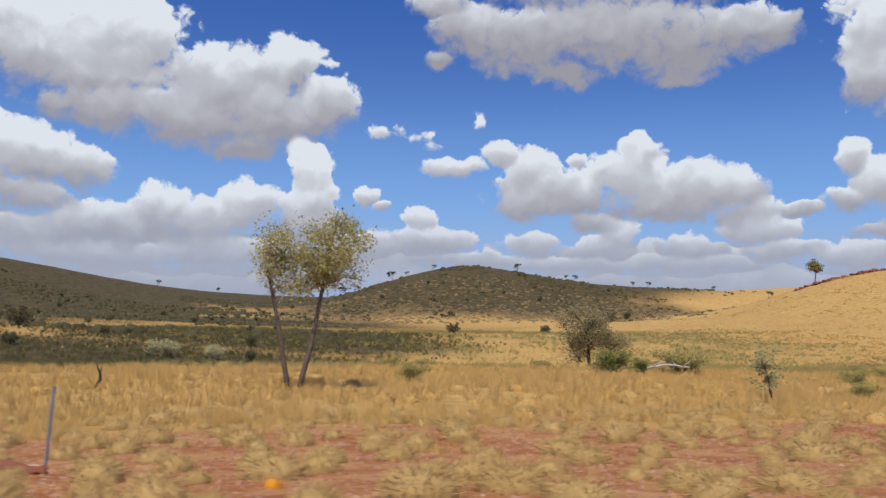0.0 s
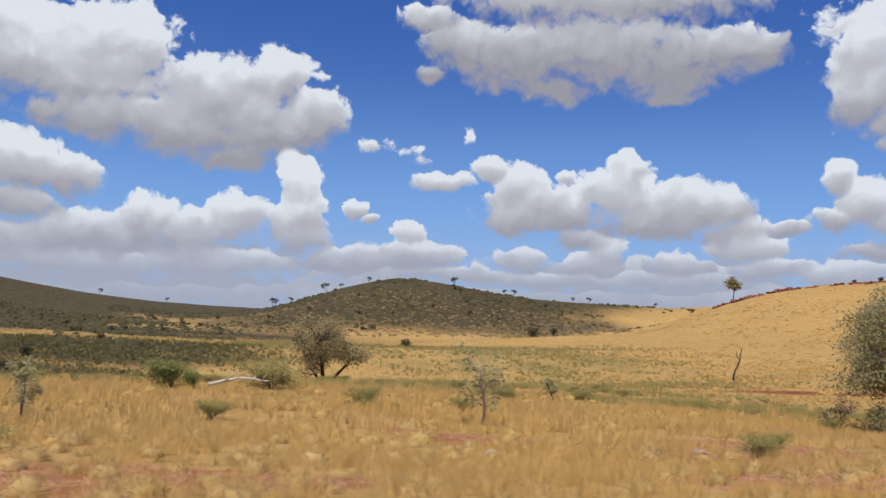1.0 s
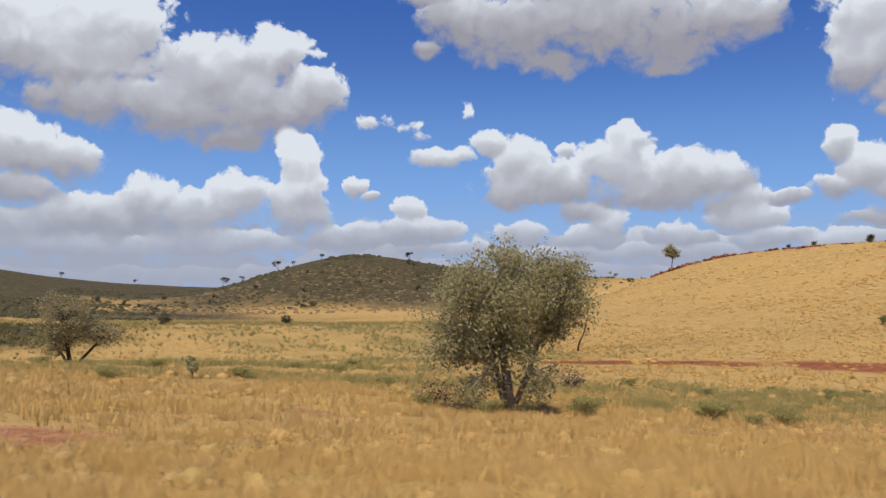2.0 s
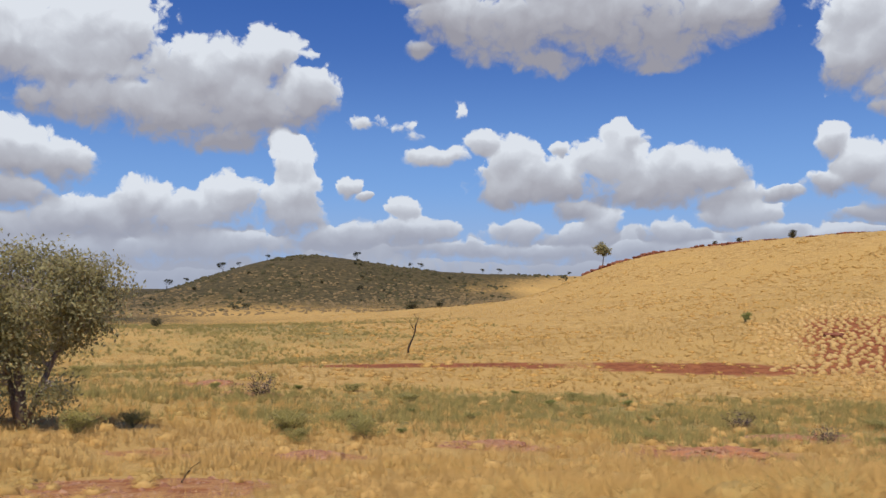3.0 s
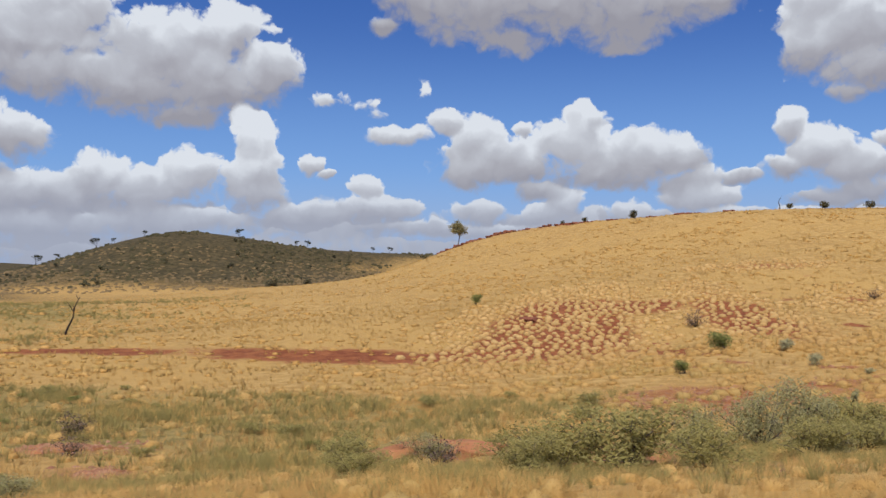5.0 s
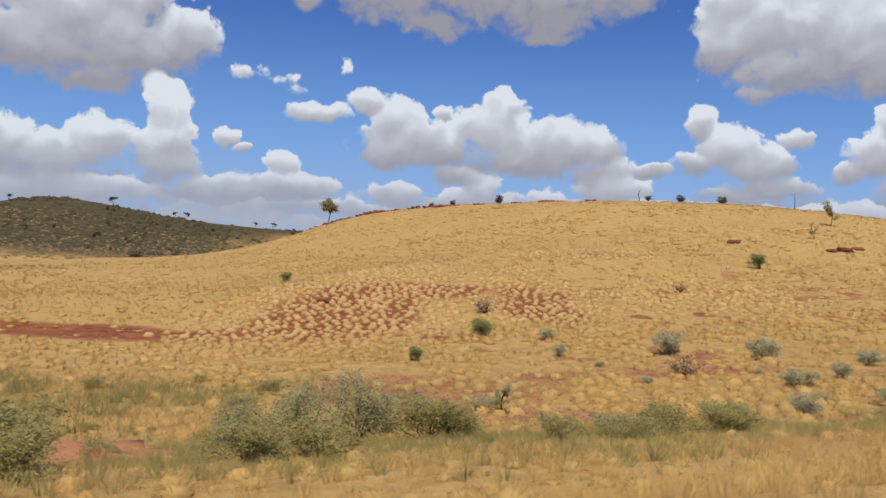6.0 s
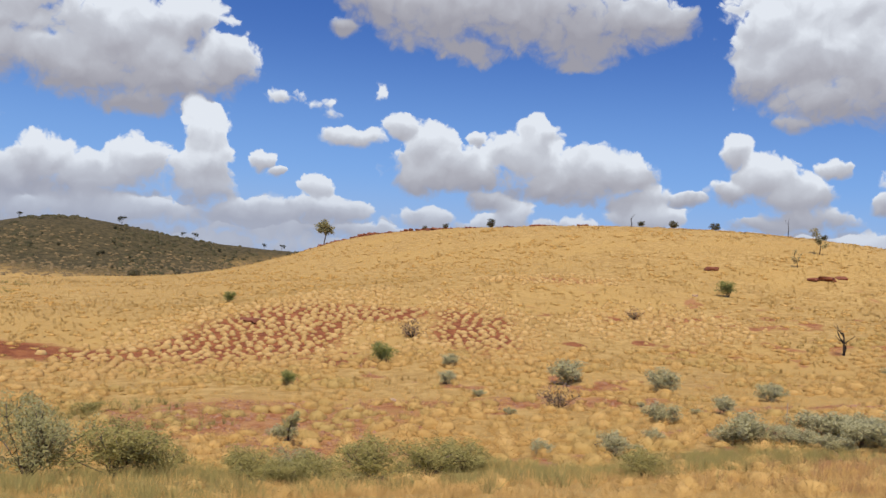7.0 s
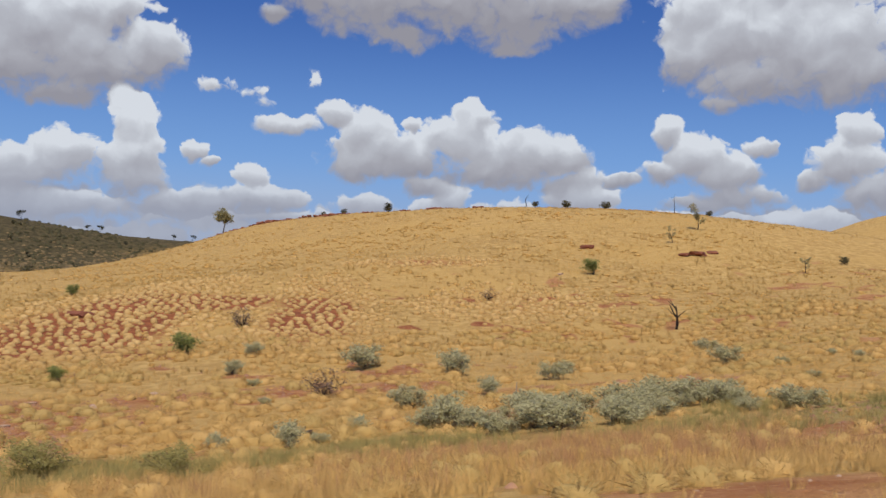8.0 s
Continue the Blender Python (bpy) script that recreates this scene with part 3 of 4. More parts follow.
tufts("herbs", p, 0.35 + 0.8 * value_noise(p[:, 0], p[:, 1], 6, 36), 18, 0.023, 0.7, M_HERB, *HERBS)


def tile_mesh(name, base_v, base_f, pos, size, turn, mat, jitter=0.0, smooth=True):
    """Many turned and scaled copies of one small shape, as one mesh."""
    c, s = np.cos(turn)[:, None], np.sin(turn)[:, None]
    b = base_v[None] * size[:, None, :]
    if jitter:
        b = b * (1 + rng.normal(0, jitter, b.shape))
    v = np.stack([b[..., 0] * c - b[..., 1] * s, b[..., 0] * s + b[..., 1] * c, b[..., 2]], -1) + pos[:, None, :]
    f = base_f[None] + (np.arange(len(pos)) * len(base_v))[:, None, None]
    return big_mesh(name, v.reshape(-1, 3), f.reshape(-1, 3), mat, smooth)


def dome(rings=3, sides=9):
    v = [(0, 0, 1.0)]
    for i in range(1, rings + 1):
        t = i / rings * math.pi * 0.56
        v += [(math.sin(t) * math.cos(a), math.sin(t) * math.sin(a), math.cos(t)) for a in np.arange(sides) * 2 * math.pi / sides + i * 0.3]
    f = [(0, 1 + i, 1 + (i + 1) % sides) for i in range(sides)]
    for r in range(rings - 1):
        for i in range(sides):
            a, b = 1 + r * sides + i, 1 + r * sides + (i + 1) % sides
            f += [(a, a + sides, b), (b, a + sides, b + sides)]
    return np.array(v, float), np.array(f)


# spinifex hummocks, rounded, on the red slope: the lower ones stand singly, the upper ones are one mass


def hummock_slope(x, y):
    w = 0.0
    for cx, cy, a, b, turn, k in PATCHES:
        w = np.maximum(w, 1.15 * k * blob(x, y, cx, cy, a * 1.12, b * 1.12, turn))
    return np.clip(ease(0.18, 0.75, w), 0, 1)


def spaced(p, gap):
    """The points of p that keep a gap to those before them."""
    cells, keep = {}, []
    for i, (x, y, _) in enumerate(p):
        cx, cy = int(x // gap), int(y // gap)
        if all((x - p[j][0]) ** 2 + (y - p[j][1]) ** 2 > gap * gap for a in (-1, 0, 1) for b in (-1, 0, 1) for j in cells.get((cx + a, cy + b), ())):
            cells.setdefault((cx, cy), []).append(i)
            keep.append(i)
    return p[keep]


p = spaced(sow(148, 258, 84, 164, 4.0, hummock_slope), 1.16)
p = p[np.argsort(p[:, 1])]
base_v, base_f = dome()
shapes = []
for k in range(6):
    here = np.zeros((1, 3))
    core = hearts(base_v, base_f, here, np.array([[0.58, 0.46, 0.38]]), 0.13)
    shapes.append(fuzzy_mesh("spinifex_hummock", *fuzz(here, np.array([0.62]), np.array([0.43]), 90, 0.020, 0.7, 0.12), M_HUMMOCK, core))
for i, q in enumerate(p[:280]):
    ob = tagged(new("spinifex_hummock", shapes[i % 6]), "pale golden rounded spinifex hummock on red slope", "spinifex", "spinifex hummocks")
    k = rng.uniform(0.65, 1.2)
    ob.matrix_basis = Matrix.LocRotScale(tuple(q), Euler((0, 0, rng.uniform(0, 6.28))), (k * rng.uniform(0.85, 1.2), k, k * rng.uniform(0.8, 1.15)))
rest = p[280:]
k = rng.uniform(0.65, 1.2, len(rest))
core = hearts(base_v, base_f, rest, k[:, None] * rng.uniform(0.85, 1.15, (len(rest), 3)) * np.array([[0.58, 0.46, 0.38]]), 0.13)
me = fuzzy_mesh("spinifex_hummocks", *fuzz(rest, k * 0.62, k * 0.43, 60, 0.022, 0.7, 0.12), M_HUMMOCK, core)
tagged(new("spinifex_hummocks", me), "pale rounded spinifex hummocks massed on red soil", "spinifex", kind="stuff")

# low scrub over the far hills, its colour darkened for the cloud shadow
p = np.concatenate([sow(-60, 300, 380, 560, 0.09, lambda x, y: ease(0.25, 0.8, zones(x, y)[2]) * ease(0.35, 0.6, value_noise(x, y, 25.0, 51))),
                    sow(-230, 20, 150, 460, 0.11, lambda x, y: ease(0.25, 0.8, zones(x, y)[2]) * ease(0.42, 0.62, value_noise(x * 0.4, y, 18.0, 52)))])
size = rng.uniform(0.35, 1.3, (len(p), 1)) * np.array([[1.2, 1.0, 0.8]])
me = tile_mesh("scrub", *dome(2, 6), p, size, rng.uniform(0, 6.28, len(p)), M_SHADED_SCRUB, 0.25, False)
tagged(new("scrub", me), "low scrub dotted over the hills, coloured dark for cloud shade", "scrub", kind="stuff")
p = sow(0, 210, 370, 470, 0.12, lambda x, y: ease(0.2, 0.5, zones(x, y)[2]) * ease(0.9, 0.6, zones(x, y)[2]))
size = rng.uniform(0.5, 1.1, (len(p), 1)) * np.array([[1.2, 1.0, 0.6]])
me = tile_mesh("spinifex_hummocks", *dome(2, 6), p, size, rng.uniform(0, 6.28, len(p)), M_SHADED_TAN, 0.15)
tagged(new("spinifex_hummocks", me), "tan hummocks on the far hill's foot, darkened with cloud shade", "spinifex", kind="stuff")

# ---- trees, shrubs and dead wood ----


def empty(name, x, y, turn=0.0, scale=1.0, sink=0.05):
    ob = new(name)
    ob.matrix_basis = Matrix.LocRotScale((x, y, float(ground_z(x, y)) - sink), Euler((0, 0, turn)), (scale,) * 3)
    return ob


def part(name, me, parent, label=""):
    ob = new(name, me)
    ob.parent = parent
    if label:
        tagged(ob, label)
    return ob


def tubes(name, lines, mat, sides=6):
    """Tapered round stems along lines of (point, radius), as one mesh."""
    verts, faces = [], []
    for line in lines:
        base = len(verts)
        for k, (q, r) in enumerate(line):
            a = line[max(k - 1, 0)][0]
            b = line[min(k + 1, len(line) - 1)][0]
            d = (b - a).normalized()
            u = d.orthogonal().normalized()
            w = d.cross(u)
            for i in range(sides):
                t = 2 * math.pi * i / sides
                verts.append(q + (u * math.cos(t) + w * math.sin(t)) * r)
        for k in range(len(line) - 1):
            for i in range(sides):
                c, e = base + k * sides + i, base + k * sides + (i + 1) % sides
                faces.append((c, e, e + sides, c + sides))
        faces.append([base + (len(line) - 1) * sides + i for i in range(sides)])
        faces.append([base + i for i in reversed(range(sides))])
    me = bpy.data.meshes.new(name)
    me.from_pydata([tuple(v) for v in verts], [], faces)
    for f in me.polygons:
        f.use_smooth = True
    me.materials.append(mat)
    return me


def bend(rnd, start, way, length, r0, r1, steps=6, wander=0.18, lift=0.04):
    """One wandering stem: a list of (point, radius)."""
    q, d, line = Vector(start), Vector(way).normalized(), []
    for k in range(steps + 1):
        line.append((q.copy(), r0 + (r1 - r0) * k / steps))
        d = (d + Vector((rnd.gauss(0, wander), rnd.gauss(0, wander), rnd.gauss(0, wander * 0.6) + lift))).normalized()
        q = q + d * (length / steps)
    return line


def foliage(name, tips, seed, per_tip, reach, leaf, mat, droop=0.5, flat_z=0.8):
    """A loose crown: small pointed leaves in clumps round the twig ends."""
    r = np.random.default_rng(seed)
    t = np.repeat(np.array([tuple(q) for q in tips]), per_tip, 0)
    n = len(t)
    off = r.normal(0, 1, (n, 3))
    off *= (reach * r.uniform(0.15, 1.0, n) ** 0.6 / np.linalg.norm(off, axis=1))[:, None]
    off[:, 2] *= flat_z
    c = t + off
    c[:, 2] -= r.uniform(0, droop, n) * reach * 0.6
    a = r.uniform(0, 2 * math.pi, n)
    along = np.stack([np.cos(a), np.sin(a), r.uniform(-1.3, 0.5, n) * (0.4 + droop)], 1)
    along /= np.linalg.norm(along, axis=1)[:, None]
    side = np.cross(along, r.normal(0, 1, (n, 3)))
    side /= np.linalg.norm(side, axis=1)[:, None]
    s = (leaf * r.uniform(0.6, 1.35, n))[:, None]
    v = np.stack([c - along * s, c + side * s * 0.42, c + along * s, c - side * s * 0.42], 1).reshape(-1, 3)
    return big_mesh(name, v, np.arange(n * 4).reshape(-1, 4), mat)


def fork(rnd, line, count, length, spread_, r0, from_k=0.45, lift=0.05, steps=5, wander=0.2):
    """Side branches off the upper part of a stem."""
    out = []
    for _ in range(count):
        k = rnd.uniform(from_k, 1.0) * (len(line) - 1)
        q = line[int(k)][0]
        d = (line[-1][0] - line[0][0]).normalized()
        a = rnd.uniform(0, 2 * math.pi)
        way = d * rnd.uniform(0.35, 0.9) + Vector((math.cos(a), math.sin(a), rnd.uniform(-0.1, 0.4))) * spread_
        out.append(bend(rnd, q, way, length * rnd.uniform(0.6, 1.15), min(r0, line[int(k)][1] * 0.8), r0 * 0.22, steps, wander, lift))
    return out


def gum_tree(x, y, seed, trunks, lobes, clumps, reach, leaf, per_clump, mats, label, droop=0.6, name="gum_tree", hollow=0.45, limb_r=0.07, wander=0.055):
    """A tree: trunks (foot, way, length, radius); limbs that reach from them into the lobes of the crown (centre, radii), with a clump of leaves at each end."""
    rnd = random.Random(seed)
    tree = tagged(empty(name, x, y), label, "tree")
    bark, limb_mat, leaf_mat = mats
    stems = []
    for start, way, length, r0 in trunks:
        stem = bend(rnd, start, way, length, r0, r0 * 0.5, 9, wander, 0.02)
        stems.append(stem)
        part("trunk", tubes("trunk", [stem], bark, 8), tree)
    weight = [a * b * c for _, (a, b, c) in lobes]
    tips, lines = [], []
    for _ in range(clumps):
        (cx, cy, cz), (a, b, c) = rnd.choices(lobes, weight)[0]
        d = Vector((rnd.gauss(0, 1), rnd.gauss(0, 1), rnd.gauss(0, 1))).normalized() * (hollow + (1 - hollow) * rnd.random() ** 0.7)
        end = Vector((cx + d.x * a, cy + d.y * b, cz + d.z * c))
        if end.z < 0.5:
            continue
        stem = min(stems, key=lambda q: min((v - end).length for v, _ in q))
        k = max(i for i, (v, _) in enumerate(stem) if i <= 3 or v.z < end.z - 0.35 * (Vector((v.x, v.y)) - Vector((end.x, end.y))).length)
        foot, r0 = stem[k]
        line, steps = [], 6
        for i in range(steps + 1):
            t = i / steps
            v = foot.lerp(end, t)
            v.z += math.sin(t * math.pi) * 0.10 * (end - foot).length
            if 0 < i < steps:
                v += Vector((rnd.gauss(0, 1), rnd.gauss(0, 1), rnd.gauss(0, 1))) * 0.045 * (end - foot).length
            line.append((v, max(min(r0 * 0.6, limb_r) * (1 - t * 0.85), 0.012)))
        twigs = fork(rnd, line, 3, reach * 1.3, 0.8, 0.02, 0.6, 0.02, 3, 0.25)
        part("limb", tubes("limb", [line] + twigs, limb_mat, 5), tree)
        tips += [end, line[-2][0]] + [q[-1][0] for q in twigs]
    part("crown", foliage("crown", tips, seed, per_clump, reach, leaf, leaf_mat, droop), tree, "loose leafy crown with gaps")
    return tree


M_WHITE_BARK = varied("pale_bark", (0.36, 0.29, 0.22), (0.55, 0.47, 0.38), source="object", scale=3.0)
# the two-stemmed gum beside the road
gum_tree(0.6, 44.5, 5, [((-0.28, 0, 0), (-0.07, 0.0, 1), 6.4, 0.14), ((0.32, 0.1, 0), (0.10, 0.02, 1), 6.8, 0.15)],
         [((-0.7, 0, 7.2), (1.5, 1.3, 1.7)), ((0.7, 0.1, 6.7), (1.7, 1.3, 1.7)), ((2.1, 0, 8.0), (1.6, 1.3, 1.4)), ((2.1, 0, 6.3), (1.6, 1.1, 1.2)), ((-0.3, 0, 5.9), (1.5, 1.0, 0.9)), ((3.3, 0, 7.2), (0.7, 0.7, 1.2))], 84, 0.62, 0.09, 25,
         (M_BARK, M_WHITE_BARK, varied("olive_leaf", (0.36, 0.33, 0.115), (0.62, 0.53, 0.24), rough=0.5, through_=0.4, upright=0.25)),
         "slender two-stemmed gum with thin olive crown in tall grass", droop=1.3, limb_r=0.045, wander=0.035, hollow=0.35)
# the big bushy gum
gum_tree(73.0, 51.0, 12, [((0, 0, 0), (0.02, 0, 1), 7.5, 0.34), ((-0.3, 0.1, 0.6), (-0.30, 0.1, 1), 6.5, 0.2), ((0.3, -0.1, 0.6), (0.33, -0.1, 1), 6.5, 0.2)],
         [((0.9, 0, 7.3), (4.0, 3.8, 3.1)), ((-2.6, 0, 6.6), (2.7, 2.8, 2.9)), ((-4.3, 0, 4.4), (1.5, 1.8, 1.6)), ((3.6, 0, 6.9), (1.9, 2.4, 2.3)), ((-2.3, -0.6, 2.9), (1.5, 1.5, 2.0)), ((-0.3, -1.0, 4.6), (2.2, 1.6, 1.6)), ((1.7, -0.5, 2.3), (0.9, 1.0, 1.2))],
         175, 0.85, 0.12, 36, (M_BARK, M_WHITE_BARK, M_LEAF), "broad bushy gum tree with drooping olive foliage", droop=1.5, hollow=0.55, limb_r=0.10)
# the sparse twisted tree in the hollow
gum_tree(37.2, 102.0, 23, [((0, 0, 0), (-0.25, 0, 1), 5.0, 0.28), ((0.2, 0, 0), (0.7, 0.1, 0.8), 4.2, 0.22), ((0, 0.2, 0), (-0.6, 0.3, 1), 4.0, 0.2)],
         [((-0.9, 0, 5.4), (3.3, 2.8, 2.8)), ((3.0, 0, 4.2), (2.3, 1.9, 1.7)), ((-1.5, 0, 2.2), (1.8, 1.5, 1.2))], 66, 0.9, 0.12, 40,
         (M_DEAD, M_DEAD, varied("grey_leaf", (0.30, 0.25, 0.115), (0.48, 0.40, 0.21), rough=0.8, through_=0.3)),
         "sparse grey tree with dark twisted limbs", droop=0.3, name="twisted_tree", limb_r=0.11)
# the lone gum on the ridge
gum_tree(217.5, 327.5, 31, [((0, 0, 0), (0.05, 0, 1), 6.5, 0.26)], [((-0.6, 0, 7.9), (2.5, 2.3, 2.4)), ((1.9, 0, 6.6), (2.1, 2.0, 1.8)), ((-1.6, 0, 6.2), (1.4, 1.4, 1.2))],
         60, 0.85, 0.24, 18, (M_BARK, M_BARK, M_LEAF), "lone gum tree beside the red ridge rocks", droop=0.8, hollow=0.2)


def sapling(x, y, seed, height, lean, leaf_mat, label, per_tip=8, stems=1, turn=0.0, bark=None, limbs=7, name="sapling"):
    rnd = random.Random(seed)
    s = tagged(empty(name, x, y, turn), label, "sapling")
    tips = []
    for k in range(stems):
        stem = bend(rnd, (rnd.uniform(-0.1, 0.1) * k, 0, 0), (lean + rnd.uniform(-0.25, 0.25) * k, rnd.uniform(-0.1, 0.1), 1), height * 0.75, 0.025 + 0.014 * height, 0.025, 7, 0.14)
        part("stem", tubes("stem", [stem], M_DEAD if bark is None else bark, 6), s)
        side = fork(rnd, stem, limbs, height * 0.32, 0.9, 0.022, 0.35, 0.08, 4)
        for b in side:
            part("branch", tubes("branch", [b], M_WHITE_BARK, 4), s, "thin pale branch")
        tips += [b[-1][0] for b in side] + [b[2][0] for b in side]
    part("foliage", foliage("foliage", tips, seed, per_tip, height * 0.10, max(0.075, height * 0.026), leaf_mat, 0.3), s)
    return s


sapling(40.7, 40.2, 41, 4.3, 0.05, M_LEAF_PALE, "bare pale-branched sapling with few leaves", 17, bark=M_WHITE_BARK, limbs=20)
sapling(21.5, 35.7, 42, 2.9, 0.15, M_LEAF_PALE, "leaning grey-leaved sapling in golden grass", 34, limbs=14)
sapling(53.2, 67.0, 43, 2.2, 0.05, M_LEAF_PALE, "small leafy sapling in the hollow", 50, limbs=12)
sapling(287.9, 152.5, 44, 4.2, 0.0, M_LEAF, "small dark tree beside red rocks", 40)
sapling(297.0, 124.6, 45, 4.0, 0.05, M_LEAF, "small dark tree on the golden slope", 40)
sapling(303.0, 163.7, 46, 7.0, 0.0, M_LEAF, "thin dark tree standing on the hillside", 60, bark=M_DEAD)
sapling(169.3, 48.5, 47, 2.2, 0.0, M_LEAF_PALE, "blue-grey sapling on stony red soil", 44, limbs=10)


def snag(x, y, seed, height, lean, forks, label, mat=None, r0=0.11, turn=0.0, wander=0.2, name="dead_tree", arm=0.35):
    """A burnt or bleached dead stem with a few broken branches."""
    rnd = random.Random(seed)
    s = tagged(empty(name, x, y, turn), label, "dead tree")
    stem = bend(rnd, (0, 0, 0), (lean, 0, 1), height, r0, r0 * 0.3, 8, wander)
    part("trunk", tubes("trunk", [stem], mat or M_DEAD, 7), s)
    for b in fork(rnd, stem, forks, height * arm, 0.8, r0 * (0.3 + 0.6 * arm), 0.45 if arm < 0.5 else 0.1, 0.1):
        part("branch", tubes("branch", [b], mat or M_DEAD, 5), s)
    return s


snag(107.7, 134.7, 51, 6.2, 0.12, 3, "burnt crooked dead tree on the grass", r0=0.17, wander=0.24)
snag(240.1, 86.1, 52, 2.9, 0.1, 9, "black burnt snag with forked arms", r0=0.17, wander=0.12, arm=0.6)
snag(318.0, 193.0, 53, 4.6, 0.1, 2, "forked bare snag on the hilltop", r0=0.12)
snag(294.0, 233.0, 54, 4.4, 0.0, 2, "short bare snag on the hilltop", r0=0.16)
snag(-8.6, 43.0, 55, 1.4, 0.02, 1, "weathered broken stump in tall grass", r0=0.10, name="stump")
snag(83.5, 27.5, 56, 0.9, 0.1, 3, "small dry twig standing in grass", r0=0.025, name="dry_twig")


def fallen_branch(x, y):
    rnd = random.Random(61)
    s = tagged(empty("fallen_branch", x, y, 0.2, sink=-0.1), "bleached fallen branch lying among shrubs", "branch")
    main = bend(rnd, (-1.8, 0, 0.25), (1, 0, 0.16), 4.2, 0.13, 0.05, 8, 0.22, -0.09)
    part("main_stem", tubes("main_stem", [main], M_PALE_WOOD, 7), s)
    for b in fork(rnd, main, 4, 1.5, 0.9, 0.06, 0.2, 0.15):
        part("side_branch", tubes("side_branch", [b], M_PALE_WOOD, 5), s)


fallen_branch(28.5, 63.0)


def charred_log(x, y):
    ob = tagged(empty("charred_log", x, y, 0.2, sink=-0.14), "short charred log lying in dry grass", "log")
    rnd = random.Random(63)
    part("main_stem", tubes("main_stem", [bend(rnd, (-0.7, 0, 0), (1, 0.1, 0.02), 1.5, 0.17, 0.12, 6, 0.05, 0.0)], M_DEAD, 9), ob)
    part("side_branch", tubes("side_branch", [bend(rnd, (0.2, 0, 0.05), (0.5, 0.2, 0.8), 0.5, 0.05, 0.02, 4, 0.15)], M_DEAD, 6), ob)


charred_log(185.9, 44.3)


def shrub_kind(name, seed, width, height, leaf_mat, per_tip, leaf, label, stems=9, group="", category="shrub", wood=None, bare=0.3):
    """One shrub of many stems, at the origin, to be copied."""
    rnd = random.Random(seed)
    ob = tagged(new(name), label, category, group)
    tips = []
    for _ in range(stems):
        a, lean = rnd.uniform(0, 2 * math.pi), rnd.uniform(0.1, 1.0)
        way = (math.cos(a) * lean * width / height * 0.6, math.sin(a) * lean * width / height * 0.6, 1)
        stem = bend(rnd, (0, 0, 0), way, height * rnd.uniform(0.65, 1.0) * (1 + 0.2 * lean), 0.014 * height, 0.006 * height, 5, 0.26, 0.02)
        side = fork(rnd, stem, 5, height * 0.33, 0.9, 0.010 * height, bare, 0.05, 3)
        part("stem", tubes("stem", [stem] + side, wood or M_BARK, 3), ob)
        tips += [b[-1][0] for b in side] + [stem[-1][0]] + ([stem[3][0]] if bare < 0.5 else [])
    part("foliage", foliage("foliage", tips, seed, per_tip, height * 0.20, leaf, leaf_mat, 0.5), ob)
    return ob


def plant(kind, x, y, scale=1.0, turn=None, wide=1.0):
    turn = rng.uniform(0, 6.28) if turn is None else turn
    c = copy_thing(kind, pose(x, y, float(ground_z(x, y)) - 0.06 * scale, 0, 0, math.degrees(turn)))
    c.scale = (scale * wide, scale * wide, scale)
    return c


def clear(kind):
    for o in (*kind.children_recursive, kind):
        bpy.data.objects.remove(o)


pale_bush = shrub_kind("wattle_bush", 71, 4.6, 3.6, M_LEAF_PALE, 70, 0.085, "large grey-green wattle bush below the road bank", 12, "roadside bushes")
olive_bush = shrub_kind("olive_bush", 72, 3.6, 2.8, varied("olive_bush_leaf", (0.33, 0.295, 0.085), (0.54, 0.44, 0.165), rough=0.7, through_=0.4, upright=0.45), 58, 0.082, "olive-green bush growing in dry grass", 12, "olive bushes")
salt_bush = shrub_kind("saltbush", 73, 2.2, 1.2, varied("saltbush_leaf", (0.46, 0.42, 0.20), (0.64, 0.57, 0.32), rough=0.8, through_=0.4, upright=0.45), 30, 0.055, "pale silvery saltbush on stony ground", 11, "saltbushes")
green_bush = shrub_kind("green_bush", 74, 2.4, 1.5, M_LEAF_GREEN, 40, 0.058, "fresh green leafy shrub", 9, "green shrubs")
hill_tree = shrub_kind("hill_tree", 77, 3.4, 3.6, varied("hill_leaf", (0.05, 0.052, 0.025), (0.10, 0.095, 0.05), rough=0.8), 22, 0.18, "small dark tree on the skyline", 4, "skyline trees", "tree", wood=M_DEAD, bare=0.75)
dark_bush = shrub_kind("hill_bush", 75, 3.0, 2.6, varied("dark_leaf", (0.11, 0.105, 0.048), (0.22, 0.19, 0.10), rough=0.8, through_=0.3), 26, 0.16, "dark bush standing on the hill", 8, "hill bushes", wood=M_DEAD)
dry_bush = shrub_kind("dry_bush", 76, 2.6, 1.6, varied("dry_leaf", (0.16, 0.10, 0.07), (0.28, 0.20, 0.15), rough=0.9), 5, 0.07, "leafless grey-brown dry bush", 14, "dry bushes", wood=M_DEAD)
kinds = [pale_bush, olive_bush, salt_bush, green_bush, dark_bush, dry_bush, hill_tree]

# below the bank, where the road bends to the hill
for x, y, s in ((155.3, 37.5, 0.85), (157.8, 38.2, 0.95), (152.6, 38.5, 0.65)):
    plant(pale_bush, x, y, s, wide=0.75)
